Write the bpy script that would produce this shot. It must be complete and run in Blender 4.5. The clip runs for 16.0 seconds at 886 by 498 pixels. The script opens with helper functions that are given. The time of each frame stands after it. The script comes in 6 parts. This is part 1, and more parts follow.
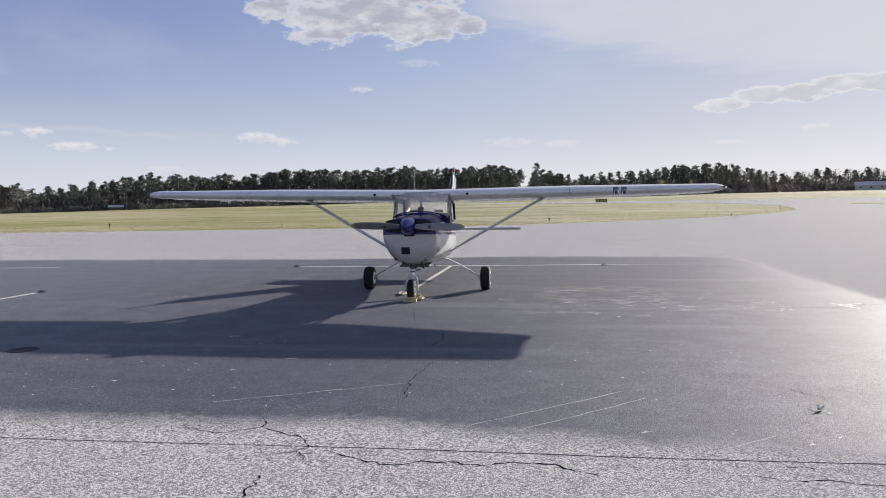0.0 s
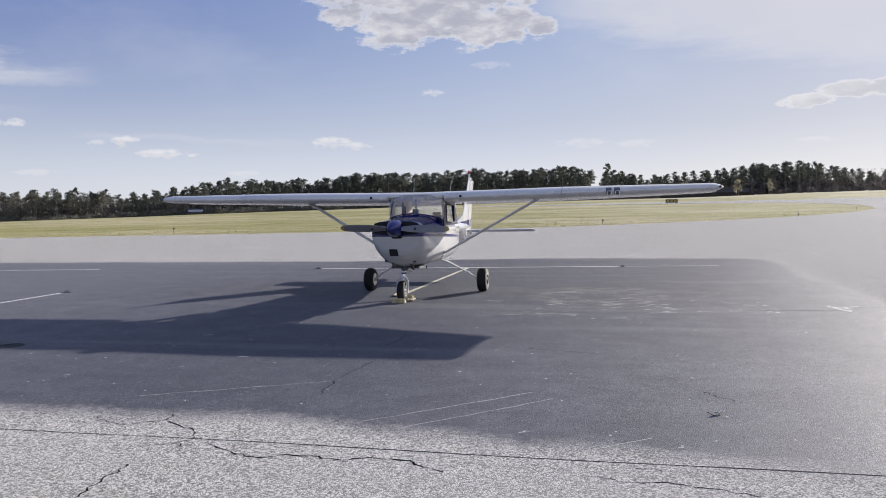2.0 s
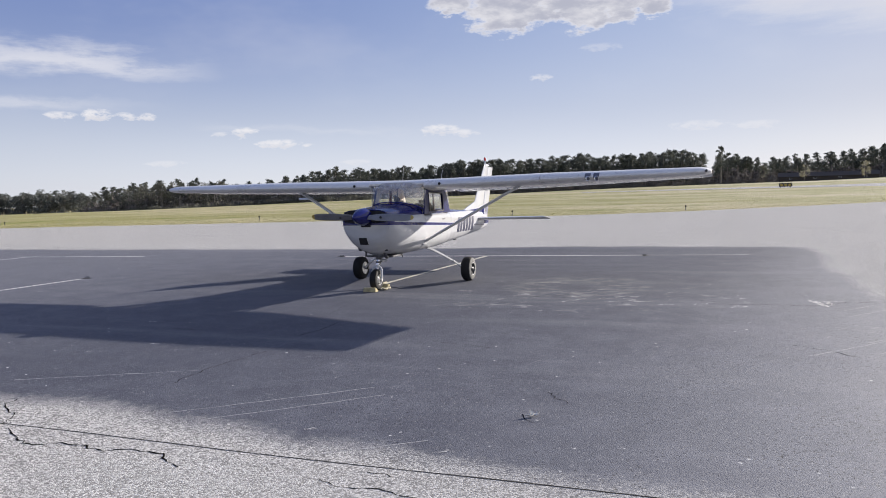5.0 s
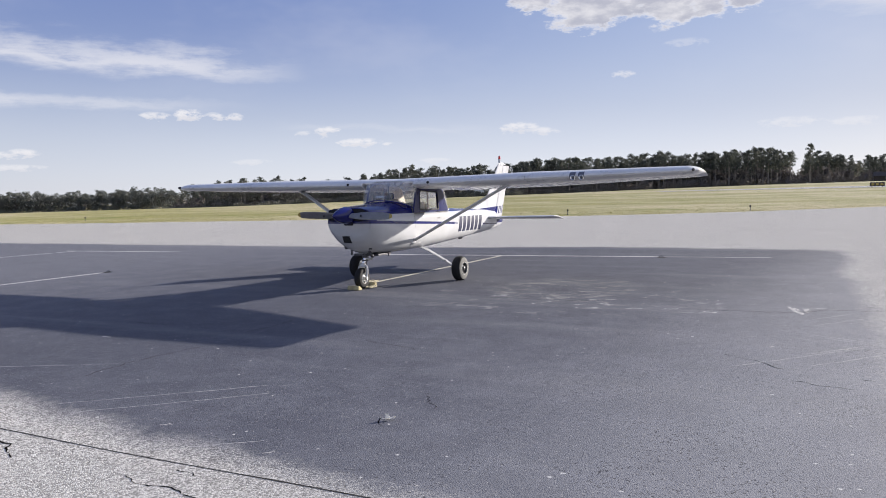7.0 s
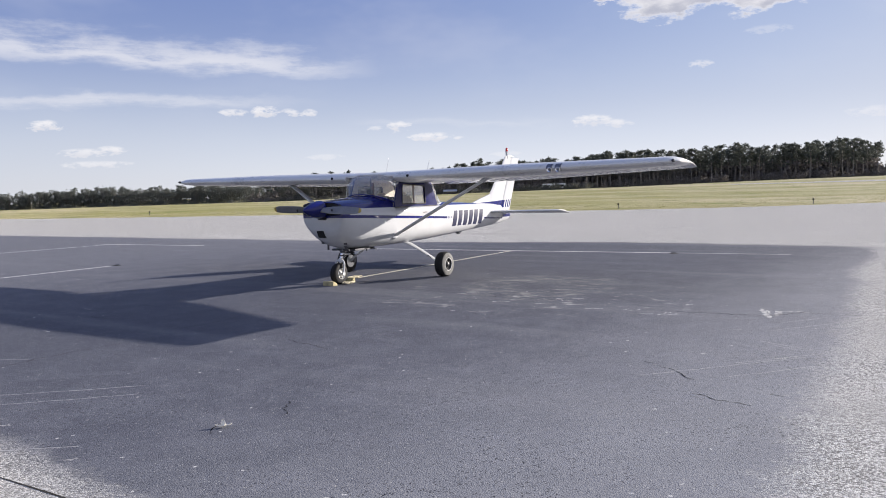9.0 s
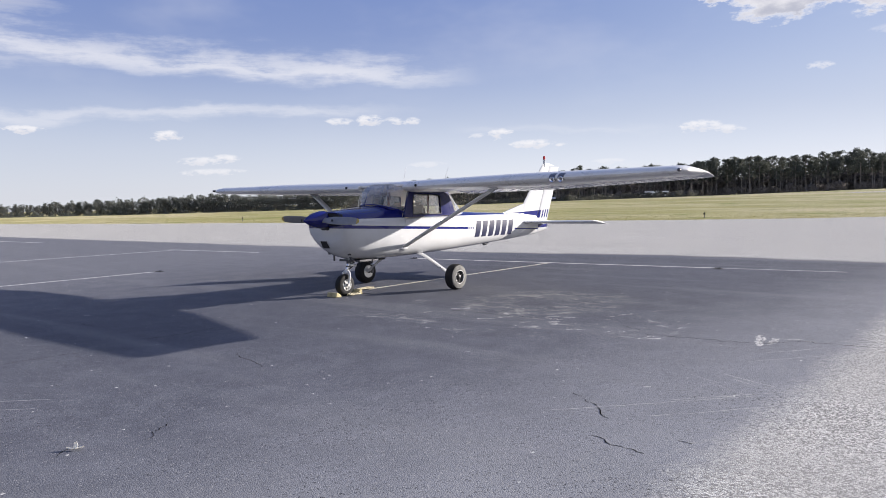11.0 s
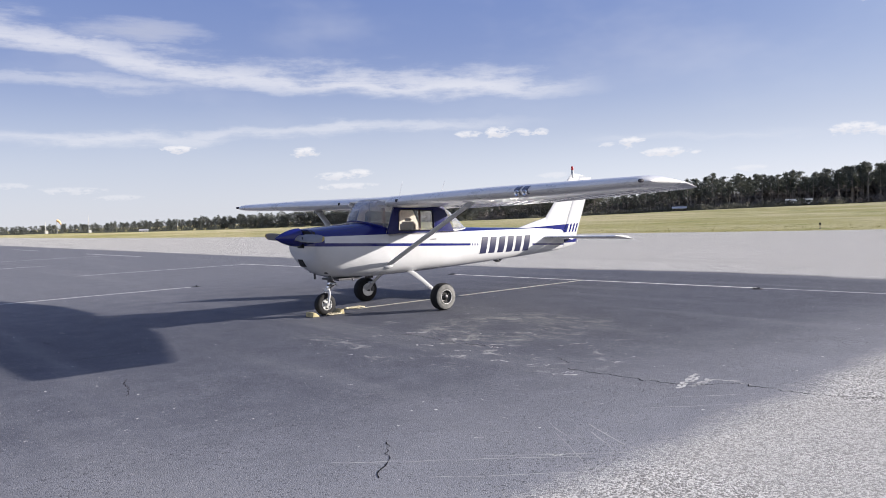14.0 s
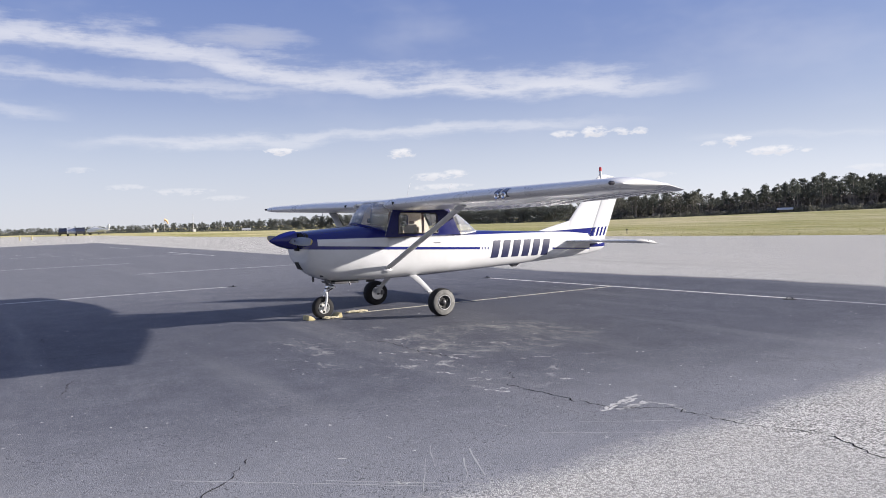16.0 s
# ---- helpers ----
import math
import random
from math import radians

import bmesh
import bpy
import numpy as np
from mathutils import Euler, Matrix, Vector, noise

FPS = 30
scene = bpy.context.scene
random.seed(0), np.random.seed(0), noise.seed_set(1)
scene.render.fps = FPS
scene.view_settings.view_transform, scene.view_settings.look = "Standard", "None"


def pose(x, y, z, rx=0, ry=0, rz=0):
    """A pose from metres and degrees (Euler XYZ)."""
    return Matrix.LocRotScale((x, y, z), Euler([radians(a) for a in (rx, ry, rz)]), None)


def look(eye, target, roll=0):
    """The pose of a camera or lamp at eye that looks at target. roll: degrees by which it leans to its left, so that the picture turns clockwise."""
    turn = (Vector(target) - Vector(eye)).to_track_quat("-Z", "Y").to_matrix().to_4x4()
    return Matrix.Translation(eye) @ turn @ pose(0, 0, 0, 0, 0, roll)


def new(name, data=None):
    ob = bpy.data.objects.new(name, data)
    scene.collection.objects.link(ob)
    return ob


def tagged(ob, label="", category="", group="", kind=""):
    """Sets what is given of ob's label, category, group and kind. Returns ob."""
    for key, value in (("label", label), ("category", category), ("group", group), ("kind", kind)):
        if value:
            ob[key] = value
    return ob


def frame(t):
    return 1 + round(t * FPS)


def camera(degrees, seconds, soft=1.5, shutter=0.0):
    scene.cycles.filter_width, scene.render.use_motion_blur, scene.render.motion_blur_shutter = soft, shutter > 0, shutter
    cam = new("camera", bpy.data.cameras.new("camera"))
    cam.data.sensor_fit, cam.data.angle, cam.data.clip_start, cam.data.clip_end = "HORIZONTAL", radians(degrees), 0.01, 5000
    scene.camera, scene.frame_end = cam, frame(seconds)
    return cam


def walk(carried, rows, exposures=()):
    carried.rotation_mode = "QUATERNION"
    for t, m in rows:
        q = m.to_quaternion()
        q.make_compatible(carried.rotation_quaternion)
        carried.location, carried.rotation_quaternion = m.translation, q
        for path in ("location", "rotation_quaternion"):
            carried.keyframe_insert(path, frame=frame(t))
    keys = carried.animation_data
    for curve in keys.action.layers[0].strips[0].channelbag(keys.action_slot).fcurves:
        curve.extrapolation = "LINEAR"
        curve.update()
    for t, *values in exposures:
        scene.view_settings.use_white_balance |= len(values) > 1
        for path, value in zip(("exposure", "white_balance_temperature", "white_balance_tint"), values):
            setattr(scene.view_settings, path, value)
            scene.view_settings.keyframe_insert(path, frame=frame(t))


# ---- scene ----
cam = camera(61.1, 16.0, soft=0.9)
PATH = [
    (0, (1.965, -11.464, 1.572), (1.71, -9.485, 1.441), -0.7),
    (0.5, (2.255, -11.386, 1.551), (1.954, -9.413, 1.422), -0.8),
    (1, (2.576, -11.38, 1.561), (2.227, -9.415, 1.435), -1.0),
    (1.5, (2.939, -11.451, 1.572), (2.545, -9.494, 1.449), -1.0),
    (2, (3.265, -11.366, 1.553), (2.822, -9.42, 1.431), -1.2),
    (2.5, (3.601, -11.267, 1.552), (3.11, -9.333, 1.427), -1.3),
    (3, (3.972, -11.239, 1.559), (3.436, -9.317, 1.43), -1.4),
    (3.5, (4.285, -11.039, 1.526), (3.705, -9.13, 1.392), -1.5),
    (4, (4.624, -10.898, 1.52), (4.002, -9.002, 1.38), -1.6),
    (6.5, (6.196, -10.042, 1.502), (5.332, -8.245, 1.35), -1.6),
    (7, (6.552, -9.901, 1.487), (5.646, -8.124, 1.338), -1.5),
    (7.5, (6.813, -9.64, 1.478), (5.866, -7.885, 1.328), -1.5),
    (8, (7.064, -9.382, 1.48), (6.08, -7.648, 1.328), -1.5),
    (8.5, (7.394, -9.164, 1.479), (6.37, -7.453, 1.323), -1.6),
    (9, (7.631, -8.865, 1.441), (6.562, -7.182, 1.281), -1.7),
    (9.5, (7.893, -8.587, 1.45), (6.769, -6.94, 1.287), -1.7),
    (12, (8.93, -7.032, 1.44), (7.56, -5.579, 1.329), -1.6),
    (12.5, (9.136, -6.697, 1.434), (7.73, -5.279, 1.327), -1.8),
    (13, (9.327, -6.377, 1.443), (7.881, -4.999, 1.339), -1.9),
    (13.5, (9.431, -5.992, 1.442), (7.945, -4.658, 1.343), -2.0),
    (14, (9.655, -5.699, 1.443), (8.129, -4.41, 1.35), -2.1),
    (14.5, (9.812, -5.382, 1.441), (8.241, -4.147, 1.352), -2.1),
    (15, (9.919, -5.025, 1.452), (8.305, -3.847, 1.367), -2.1),
    (15.5, (10.119, -4.722, 1.447), (8.47, -3.594, 1.365), -2.1),
    (16, (10.235, -4.375, 1.431), (8.559, -3.286, 1.348), -1.9),
]
walk(cam, [(t, look(eye, target, roll)) for t, eye, target, roll in PATH], [(0.0, 1.10, 6500, 11), (4.0, 1.19, 6500, 11), (9.0, 1.29, 6500, 11), (12.0, 1.34, 6500, 11), (16.0, 1.32, 6500, 11)])
# ---------- world, sun ----------
SUN_AZ, SUN_EL = 31.5, 15.6          # degrees clockwise from +Y, degrees up
sun_way = Vector((math.sin(radians(SUN_AZ)) * math.cos(radians(SUN_EL)), math.cos(radians(SUN_AZ)) * math.cos(radians(SUN_EL)), math.sin(radians(SUN_EL))))
sun = new("sun", bpy.data.lights.new("sun", "SUN"))
sun.data.energy, sun.data.angle, sun.data.color = 4.25, radians(0.55), (1.0, 0.93, 0.84)
sun.matrix_world = look(sun_way * 100, (0, 0, 0))


class Nodes:
    """A small wrapper to write node trees in one line a node."""

    def __init__(self, tree):
        self.tree = tree

    def add(self, kind, *inputs, **props):
        n = self.tree.nodes.new(kind)
        for key, value in props.items():
            setattr(n, key, value)
        for i, value in enumerate(inputs):
            self.put(n.inputs[i], value)
        return n

    def put(self, socket, value):
        if value is None:
            return
        if isinstance(value, bpy.types.NodeSocket):
            self.tree.links.new(value, socket)
        elif isinstance(value, bpy.types.Node):
            self.tree.links.new(value.outputs[0], socket)
        else:
            socket.default_value = value

    def math(self, op, a, b=0.0, c=0.0, clamp=False):
        return self.add("ShaderNodeMath", a, b, c, operation=op, use_clamp=clamp).outputs[0]

    def ramp(self, fac, lo, hi, a=0.0, b=1.0, smooth=True):
        n = self.add("ShaderNodeMapRange", fac, lo, hi, a, b, interpolation_type="SMOOTHSTEP" if smooth else "LINEAR", clamp=True)
        return n.outputs[0]

    def mix(self, fac, a, b, blend="MIX"):
        n = self.add("ShaderNodeMix", data_type="RGBA", blend_type=blend)
        self.put(n.inputs[0], fac), self.put(n.inputs[6], a), self.put(n.inputs[7], b)
        return n.outputs[2]

    def noise(self, vector, scale, detail=2.0, rough=0.5, color=False, distortion=0.0):
        n = self.add("ShaderNodeTexNoise", noise_dimensions="3D")
        self.put(n.inputs["Vector"], vector), self.put(n.inputs["Scale"], scale)
        self.put(n.inputs["Detail"], detail), self.put(n.inputs["Roughness"], rough), self.put(n.inputs["Distortion"], distortion)
        return n.outputs[1 if color else 0]


def rgb(r, g, b):
    return (r, g, b, 1.0)


world = bpy.data.worlds.new("sky")
scene.world = world
world.use_nodes = True
world.node_tree.nodes.clear()
W = Nodes(world.node_tree)
sky = W.add("ShaderNodeTexSky", sky_type="NISHITA", sun_disc=False, sun_elevation=radians(SUN_EL), sun_rotation=radians(SUN_AZ), altitude=100.0, air_density=1.0, dust_density=0.5, ozone_density=2.0)
way = W.add("ShaderNodeTexCoord").outputs["Generated"]
sep = W.add("ShaderNodeSeparateXYZ", way)
az = W.math("MULTIPLY", W.math("ARCTAN2", sep.outputs[0], sep.outputs[1]), 57.2958)
el = W.math("MULTIPLY", W.math("ARCSINE", sep.outputs[2]), 57.2958)
flat = W.add("ShaderNodeCombineXYZ", W.math("MULTIPLY", az, 0.45), el, 0.0).outputs[0]
puff = W.noise(flat, 1.3, 5.0, 0.56)
small = W.noise(W.add("ShaderNodeCombineXYZ", W.math("MULTIPLY", az, 0.6), W.math("MULTIPLY", el, 1.25), 0.0).outputs[0], 2.3, 5.0, 0.62)
curl = W.noise(flat, 0.45, 5.0, 0.6)
broad = W.noise(flat, 0.16, 4.0, 0.55)
fine = W.noise(W.add("ShaderNodeCombineXYZ", W.math("MULTIPLY", az, 0.22), W.math("MULTIPLY", el, 1.3), 0.0).outputs[0], 0.9, 6.0, 0.62)
off_curl, off_puff, off_small = [W.math("SUBTRACT", n, 0.5) for n in (curl, puff, small)]
az_w = W.math("MULTIPLY_ADD", off_curl, 1.6, az)
el_w = W.math("MULTIPLY_ADD", off_puff, 0.9, el)
el_s = W.math("MULTIPLY_ADD", off_small, 0.6, el)

# heaped clouds, each a row of lumps: (azimuth, elevation, half width, half height)
GREAT_HEAP = [(-19.8, 13.7, 2.0, 0.8), (-16.0, 13.1, 3.4, 1.75), (-12.6, 13.8, 3.4, 1.8), (-10.1, 12.9, 2.5, 1.55), (-7.3, 13.1, 2.3, 1.5), (-5.2, 12.75, 1.5, 0.85), (-13.5, 15.2, 9.0, 2.0)]
SUN_HEAP = [(13.0, 6.45, 1.9, 0.5), (15.6, 7.0, 2.2, 0.62), (18.2, 7.0, 2.0, 0.6), (20.6, 7.4, 2.2, 0.66), (23.0, 7.3, 2.2, 0.7)]
# small fair-weather clouds: the same, and how thick they are
PUFFS = [(19.1, 4.65, 1.1, 0.34, 0.7), (13.4, 3.8, 1.5, 0.28, 0.55), (-2.2, 4.3, 2.2, 0.4, 0.4), (1.6, 4.1, 2.0, 0.36, 0.4), (-21.0, 4.75, 1.7, 0.5, 0.8), (-19.4, 4.45, 1.3, 0.36, 0.7),
         (-13.4, 8.3, 0.9, 0.3, 0.55), (-35.5, 4.85, 1.2, 0.42, 0.85), (-37.2, 4.7, 0.8, 0.22, 0.5), (-33.1, 3.95, 1.8, 0.42, 0.85), (-30.9, 3.75, 0.6, 0.24, 0.75),
         (-47.6, 5.95, 1.3, 0.36, 0.75), (-45.4, 6.05, 1.1, 0.52, 0.95), (-43.6, 5.98, 0.8, 0.32, 0.7), (-42.2, 5.92, 0.8, 0.34, 0.75), (-68.8, 5.35, 1.5, 0.34, 0.85), (-59.8, 5.02, 1.2, 0.42, 0.95),
         (-57.6, 3.2, 1.8, 0.34, 0.7), (-56.0, 3.35, 1.2, 0.36, 0.85), (-56.8, 2.4, 2.6, 0.28, 0.6), (-76.0, 2.55, 2.6, 0.26, 0.4), (-79.6, 2.9, 1.7, 0.26, 0.35), (-72.9, 2.0, 1.8, 0.24, 0.35),
         (-82.6, 4.1, 1.0, 0.26, 0.35), (-41.0, 2.65, 1.5, 0.26, 0.4), (-27.5, 2.5, 1.5, 0.24, 0.4), (-9.0, 10.2, 1.6, 0.35, 0.25)]
# drawn-out streaks: the centre line (azimuth, elevation), depth below and above it, thickness, and where the ends fade
STREAKS = [([(-95, 12.6), (-83, 12.7), (-76, 12.1), (-71, 10.9), (-67, 10.25), (-60, 9.8), (-50, 9.3), (-36, 8.8)], 0.65, 1.9, 0.85, (-110, -100), (-45, -35)),
           ([(-90, 10.9), (-84, 10.3), (-78, 10.1), (-72, 9.7), (-66, 9.6)], 0.5, 1.0, 0.55, (-100, -95), (-72, -63)),
           ([(-87, 6.0), (-76, 6.05), (-70, 6.15), (-63, 6.6), (-56, 6.9), (-42, 6.75)], 0.6, 0.6, 0.7, (-86, -77), (-53, -39)),
           ([(-92, 8.2), (-84, 7.9), (-80, 7.8)], 0.5, 0.7, 0.5, (-100, -95), (-86, -82)),
           ([(-40, 5.2), (-34, 5.0), (-26, 4.7), (-20, 4.5)], 0.35, 0.45, 0.3, (-40, -36), (-30, -20)),
           ([(-60, 8.0), (-48, 10.0), (-40, 9.7)], 0.5, 0.9, 0.42, (-52, -48), (-44, -37))]


def blob(a0, e0, w, h, a_in, e_in):
    u = W.math("DIVIDE", W.math("SUBTRACT", a_in, a0), w)
    v = W.math("DIVIDE", W.math("SUBTRACT", e_in, e0), h)
    return W.math("SUBTRACT", 1.0, W.math("MULTIPLY_ADD", u, u, W.math("MULTIPLY", v, v))), v


def union(a, b):
    return b if a is None else W.math("MAXIMUM", a, b)


white_mask, shade = None, None
for lumps, rim, grey in ((GREAT_HEAP, 0.55, 0.95), (SUN_HEAP, 0.4, 0.55)):
    d = None
    for a0, e0, w, h in lumps:
        d = union(d, blob(a0, e0, w, h, az_w, el_w)[0])
    ragged = W.math("MULTIPLY_ADD", off_puff, 1.9, W.math("MULTIPLY_ADD", off_small, 0.9, d))
    white_mask = union(white_mask, W.ramp(ragged, -0.1, rim))
    mottle = W.ramp(W.math("MULTIPLY_ADD", curl, 0.55, W.math("MULTIPLY", puff, 0.45)), 0.36, 0.60, 0.35, 1.0)
    shade = union(shade, W.math("MULTIPLY", W.math("MULTIPLY", W.ramp(ragged, 0.10, 0.62), mottle), grey))
for a0, e0, w, h, thick in PUFFS:
    d, v = blob(a0, e0, w, h, W.math("MULTIPLY_ADD", off_curl, 0.7, az), el_s)
    edge = W.math("MULTIPLY", W.ramp(W.math("MULTIPLY_ADD", off_small, 3.4, d), 0.05, 1.1), thick)
    white_mask = union(white_mask, edge)
    shade = union(shade, W.math("MULTIPLY", edge, W.ramp(v, 0.3, -0.7, 0.0, 0.45)))
wisp = W.math("MULTIPLY_ADD", fine, 0.6, W.math("MULTIPLY", curl, 0.4))
for line, below, above_it, thick, start, stop in STREAKS:
    mid_el = line[0][1]
    for (a0, e0), (a1, e1) in zip(line, line[1:]):
        mid_el = W.math("ADD", mid_el, W.ramp(az, a0, a1, 0.0, e1 - e0))
    v = W.math("SUBTRACT", W.math("MULTIPLY_ADD", off_curl, 1.3, el), mid_el)
    up = W.ramp(W.math("MULTIPLY_ADD", W.math("SUBTRACT", wisp, 0.5), above_it * 3.6, v), above_it * 1.35, -0.2)
    edge = W.math("MULTIPLY", W.ramp(W.math("MULTIPLY_ADD", W.math("SUBTRACT", fine, 0.5), 1.1, v), -below * 1.4, below * 0.5), W.math("MULTIPLY", up, up))
    ends = W.math("MULTIPLY", W.ramp(az, start[0], start[1]), W.ramp(az, stop[1], stop[0]))
    texture = W.ramp(wisp, 0.28, 0.62, 0.45, 1.0)
    white_mask = union(white_mask, W.math("MULTIPLY", W.math("MULTIPLY", edge, texture), W.math("MULTIPLY", ends, thick)))
# a grey wisp over the long streak
d, v = blob(-71.0, 13.3, 5.0, 1.1, az, W.math("MULTIPLY_ADD", off_curl, 1.6, el))
grey_wisp = W.math("MULTIPLY", W.ramp(W.math("MULTIPLY_ADD", W.math("SUBTRACT", wisp, 0.5), 3.2, d), -0.2, 1.2), 0.45)
white_mask = union(white_mask, grey_wisp)
shade = union(shade, W.math("MULTIPLY", grey_wisp, 1.1))
# the high veil towards the sun
veil_edge = W.math("ADD", 13.4, W.math("ADD", W.ramp(az, -8.0, 14.0, 0.0, -4.6, False), W.ramp(az, 14.0, 24.0, 0.0, -0.8, False)))
veil = W.ramp(W.math("MULTIPLY_ADD", W.math("SUBTRACT", wisp, 0.5), 4.5, W.math("SUBTRACT", el, veil_edge)), -0.9, 1.8)
veil = W.math("MULTIPLY", W.math("MULTIPLY", veil, W.ramp(az, -10.0, 2.0)), W.ramp(broad, 0.3, 0.65, 0.55, 0.85))
white_mask = union(white_mask, W.math("MULTIPLY", veil, W.ramp(el, 60.0, 25.0)))
shade = union(shade, W.math("MULTIPLY", veil, 0.38))
thin = W.math("MULTIPLY", W.ramp(broad, 0.45, 0.75), 0.16)
white_mask = union(white_mask, W.math("MULTIPLY", thin, W.ramp(el, 1.0, 14.0)))
cloud_col = W.mix(shade, rgb(7.0, 6.95, 7.15), rgb(3.6, 3.75, 4.5))
tinted = W.add("ShaderNodeVectorMath", sky.outputs[0], (0.98, 0.96, 1.20), operation="MULTIPLY").outputs[0]
soft = W.add("ShaderNodeVectorMath", tinted, (1.0, 1.0, 1.0), operation="DIVIDE")
W.put(soft.inputs[1], W.add("ShaderNodeVectorMath", W.add("ShaderNodeVectorMath", tinted, (0.08, 0.08, 0.07), operation="MULTIPLY").outputs[0], (0.8, 0.8, 0.8), operation="ADD").outputs[0])
air = W.mix(W.ramp(el, 0.0, 20.0, 0.0, 1.0, False), rgb(5.55, 5.85, 6.5), rgb(1.95, 2.8, 5.3))
air = W.mix(W.ramp(el, 17.0, 48.0), air, rgb(1.8, 2.4, 4.4))
haze = W.math("MAXIMUM", W.ramp(el, 12.0, -1.0, 0.62, 0.78), W.ramp(el, 17.0, 48.0, 0.62, 0.85))
base_sky = W.mix(haze, soft.outputs[0], air)
# the sky is deeper and bluer away from the sun
away = W.math("MULTIPLY", W.math("MULTIPLY", W.ramp(az, 2.0, -46.0), W.ramp(az, -180.0, -110.0)), W.ramp(el, 3.5, 13.0))
deep = W.add("ShaderNodeVectorMath", base_sky, (0.66, 0.71, 0.86), operation="MULTIPLY").outputs[0]
base_sky = W.mix(away, base_sky, deep)
# pale haze along the horizon, warmer under the sun
low_haze = W.add("ShaderNodeVectorMath", base_sky, (1.15, 1.15, 1.14), operation="MULTIPLY").outputs[0]
base_sky = W.mix(W.math("MULTIPLY", W.ramp(el, 6.5, 1.0), W.ramp(az, -70.0, -32.0, 0.1, 1.0)), base_sky, low_haze)
sunward = W.add("ShaderNodeVectorMath", base_sky, (1.02, 1.0, 0.955), operation="MULTIPLY").outputs[0]
base_sky = W.mix(W.ramp(az, -14.0, 16.0), base_sky, sunward)
sky_col = W.mix(white_mask, base_sky, cloud_col)
back = W.add("ShaderNodeBackground", sky_col, 0.0535)
W.add("ShaderNodeOutputWorld", back)


# ---------- materials ----------
def material(name, color, rough=0.5, metal=0.0, vary=0.12, scale=8.0, bump=0.0, bump_scale=60.0, coat=0.0, spec=0.5):
    """A surface whose colour and gloss vary at two scales, with a fine relief."""
    m = bpy.data.materials.new(name)
    m.use_nodes = True
    N = Nodes(m.node_tree)
    p = m.node_tree.nodes["Principled BSDF"]
    co = N.add("ShaderNodeTexCoord").outputs["Object"]
    n1, n2 = N.noise(co, scale, 4.0, 0.6), N.noise(co, scale * 9.0, 3.0, 0.6)
    both = N.math("MULTIPLY_ADD", n2, 0.4, N.math("MULTIPLY", n1, 0.6))
    dark = rgb(*[c * (1 - vary * 1.6) for c in color])
    light = rgb(*[min(1.0, c * (1 + vary)) for c in color])
    N.put(p.inputs["Base Color"], N.mix(N.ramp(both, 0.3, 0.7), dark, light))
    N.put(p.inputs["Roughness"], N.ramp(both, 0.25, 0.75, max(0.02, rough - 0.06), min(1.0, rough + 0.09)))
    p.inputs["Metallic"].default_value = metal
    p.inputs["Specular IOR Level"].default_value = spec
    p.inputs["Coat Weight"].default_value = coat
    p.inputs["Coat Roughness"].default_value = 0.06
    if bump:
        b = N.add("ShaderNodeBump")
        b.inputs["Strength"].default_value, b.inputs["Distance"].default_value = bump, 0.004
        N.put(b.inputs["Height"], N.noise(co, bump_scale, 3.0, 0.6))
        N.put(p.inputs["Normal"], b)
    return m


BLUE = (0.005, 0.008, 0.105)


def paint_material(name, scheme):
    """Gloss aircraft paint: scheme(N, x, y, z) gives the blue mask; faint dust and panel wear over it."""
    m = bpy.data.materials.new(name)
    m.use_nodes = True
    N = Nodes(m.node_tree)
    p = m.node_tree.nodes["Principled BSDF"]
    co = N.add("ShaderNodeTexCoord").outputs["Object"]
    s = N.add("ShaderNodeSeparateXYZ", co)
    mask = scheme(N, s.outputs[0], s.outputs[1], s.outputs[2])
    n1, n2 = N.noise(co, 2.2, 5.0, 0.6), N.noise(co, 30.0, 3.0, 0.6)
    white = N.mix(N.ramp(n1, 0.35, 0.75), rgb(0.51, 0.52, 0.545), rgb(0.465, 0.472, 0.49))
    blue = N.mix(N.ramp(n1, 0.35, 0.75), rgb(*BLUE), rgb(0.008, 0.012, 0.125))
    N.put(p.inputs["Base Color"], N.mix(mask, white, blue))
    N.put(p.inputs["Roughness"], N.ramp(N.math("MULTIPLY_ADD", n2, 0.4, N.math("MULTIPLY", n1, 0.6)), 0.3, 0.7, 0.06, 0.15))
    N.put(p.inputs["Specular IOR Level"], N.math("MULTIPLY_ADD", mask, -0.04, 0.5))
    p.inputs["Coat Roughness"].default_value = 0.08
    b = N.add("ShaderNodeBump")
    b.inputs["Strength"].default_value, b.inputs["Distance"].default_value = 0.05, 0.01
    N.put(b.inputs["Height"], N.noise(co, 5.0, 2.0, 0.5))
    N.put(p.inputs["Normal"], b)
    return m


def above(N, v, edge, soft=0.004):
    return N.ramp(v, edge - soft, edge + soft) if not isinstance(edge, bpy.types.NodeSocket) else N.ramp(N.math("SUBTRACT", v, edge), -soft, soft)


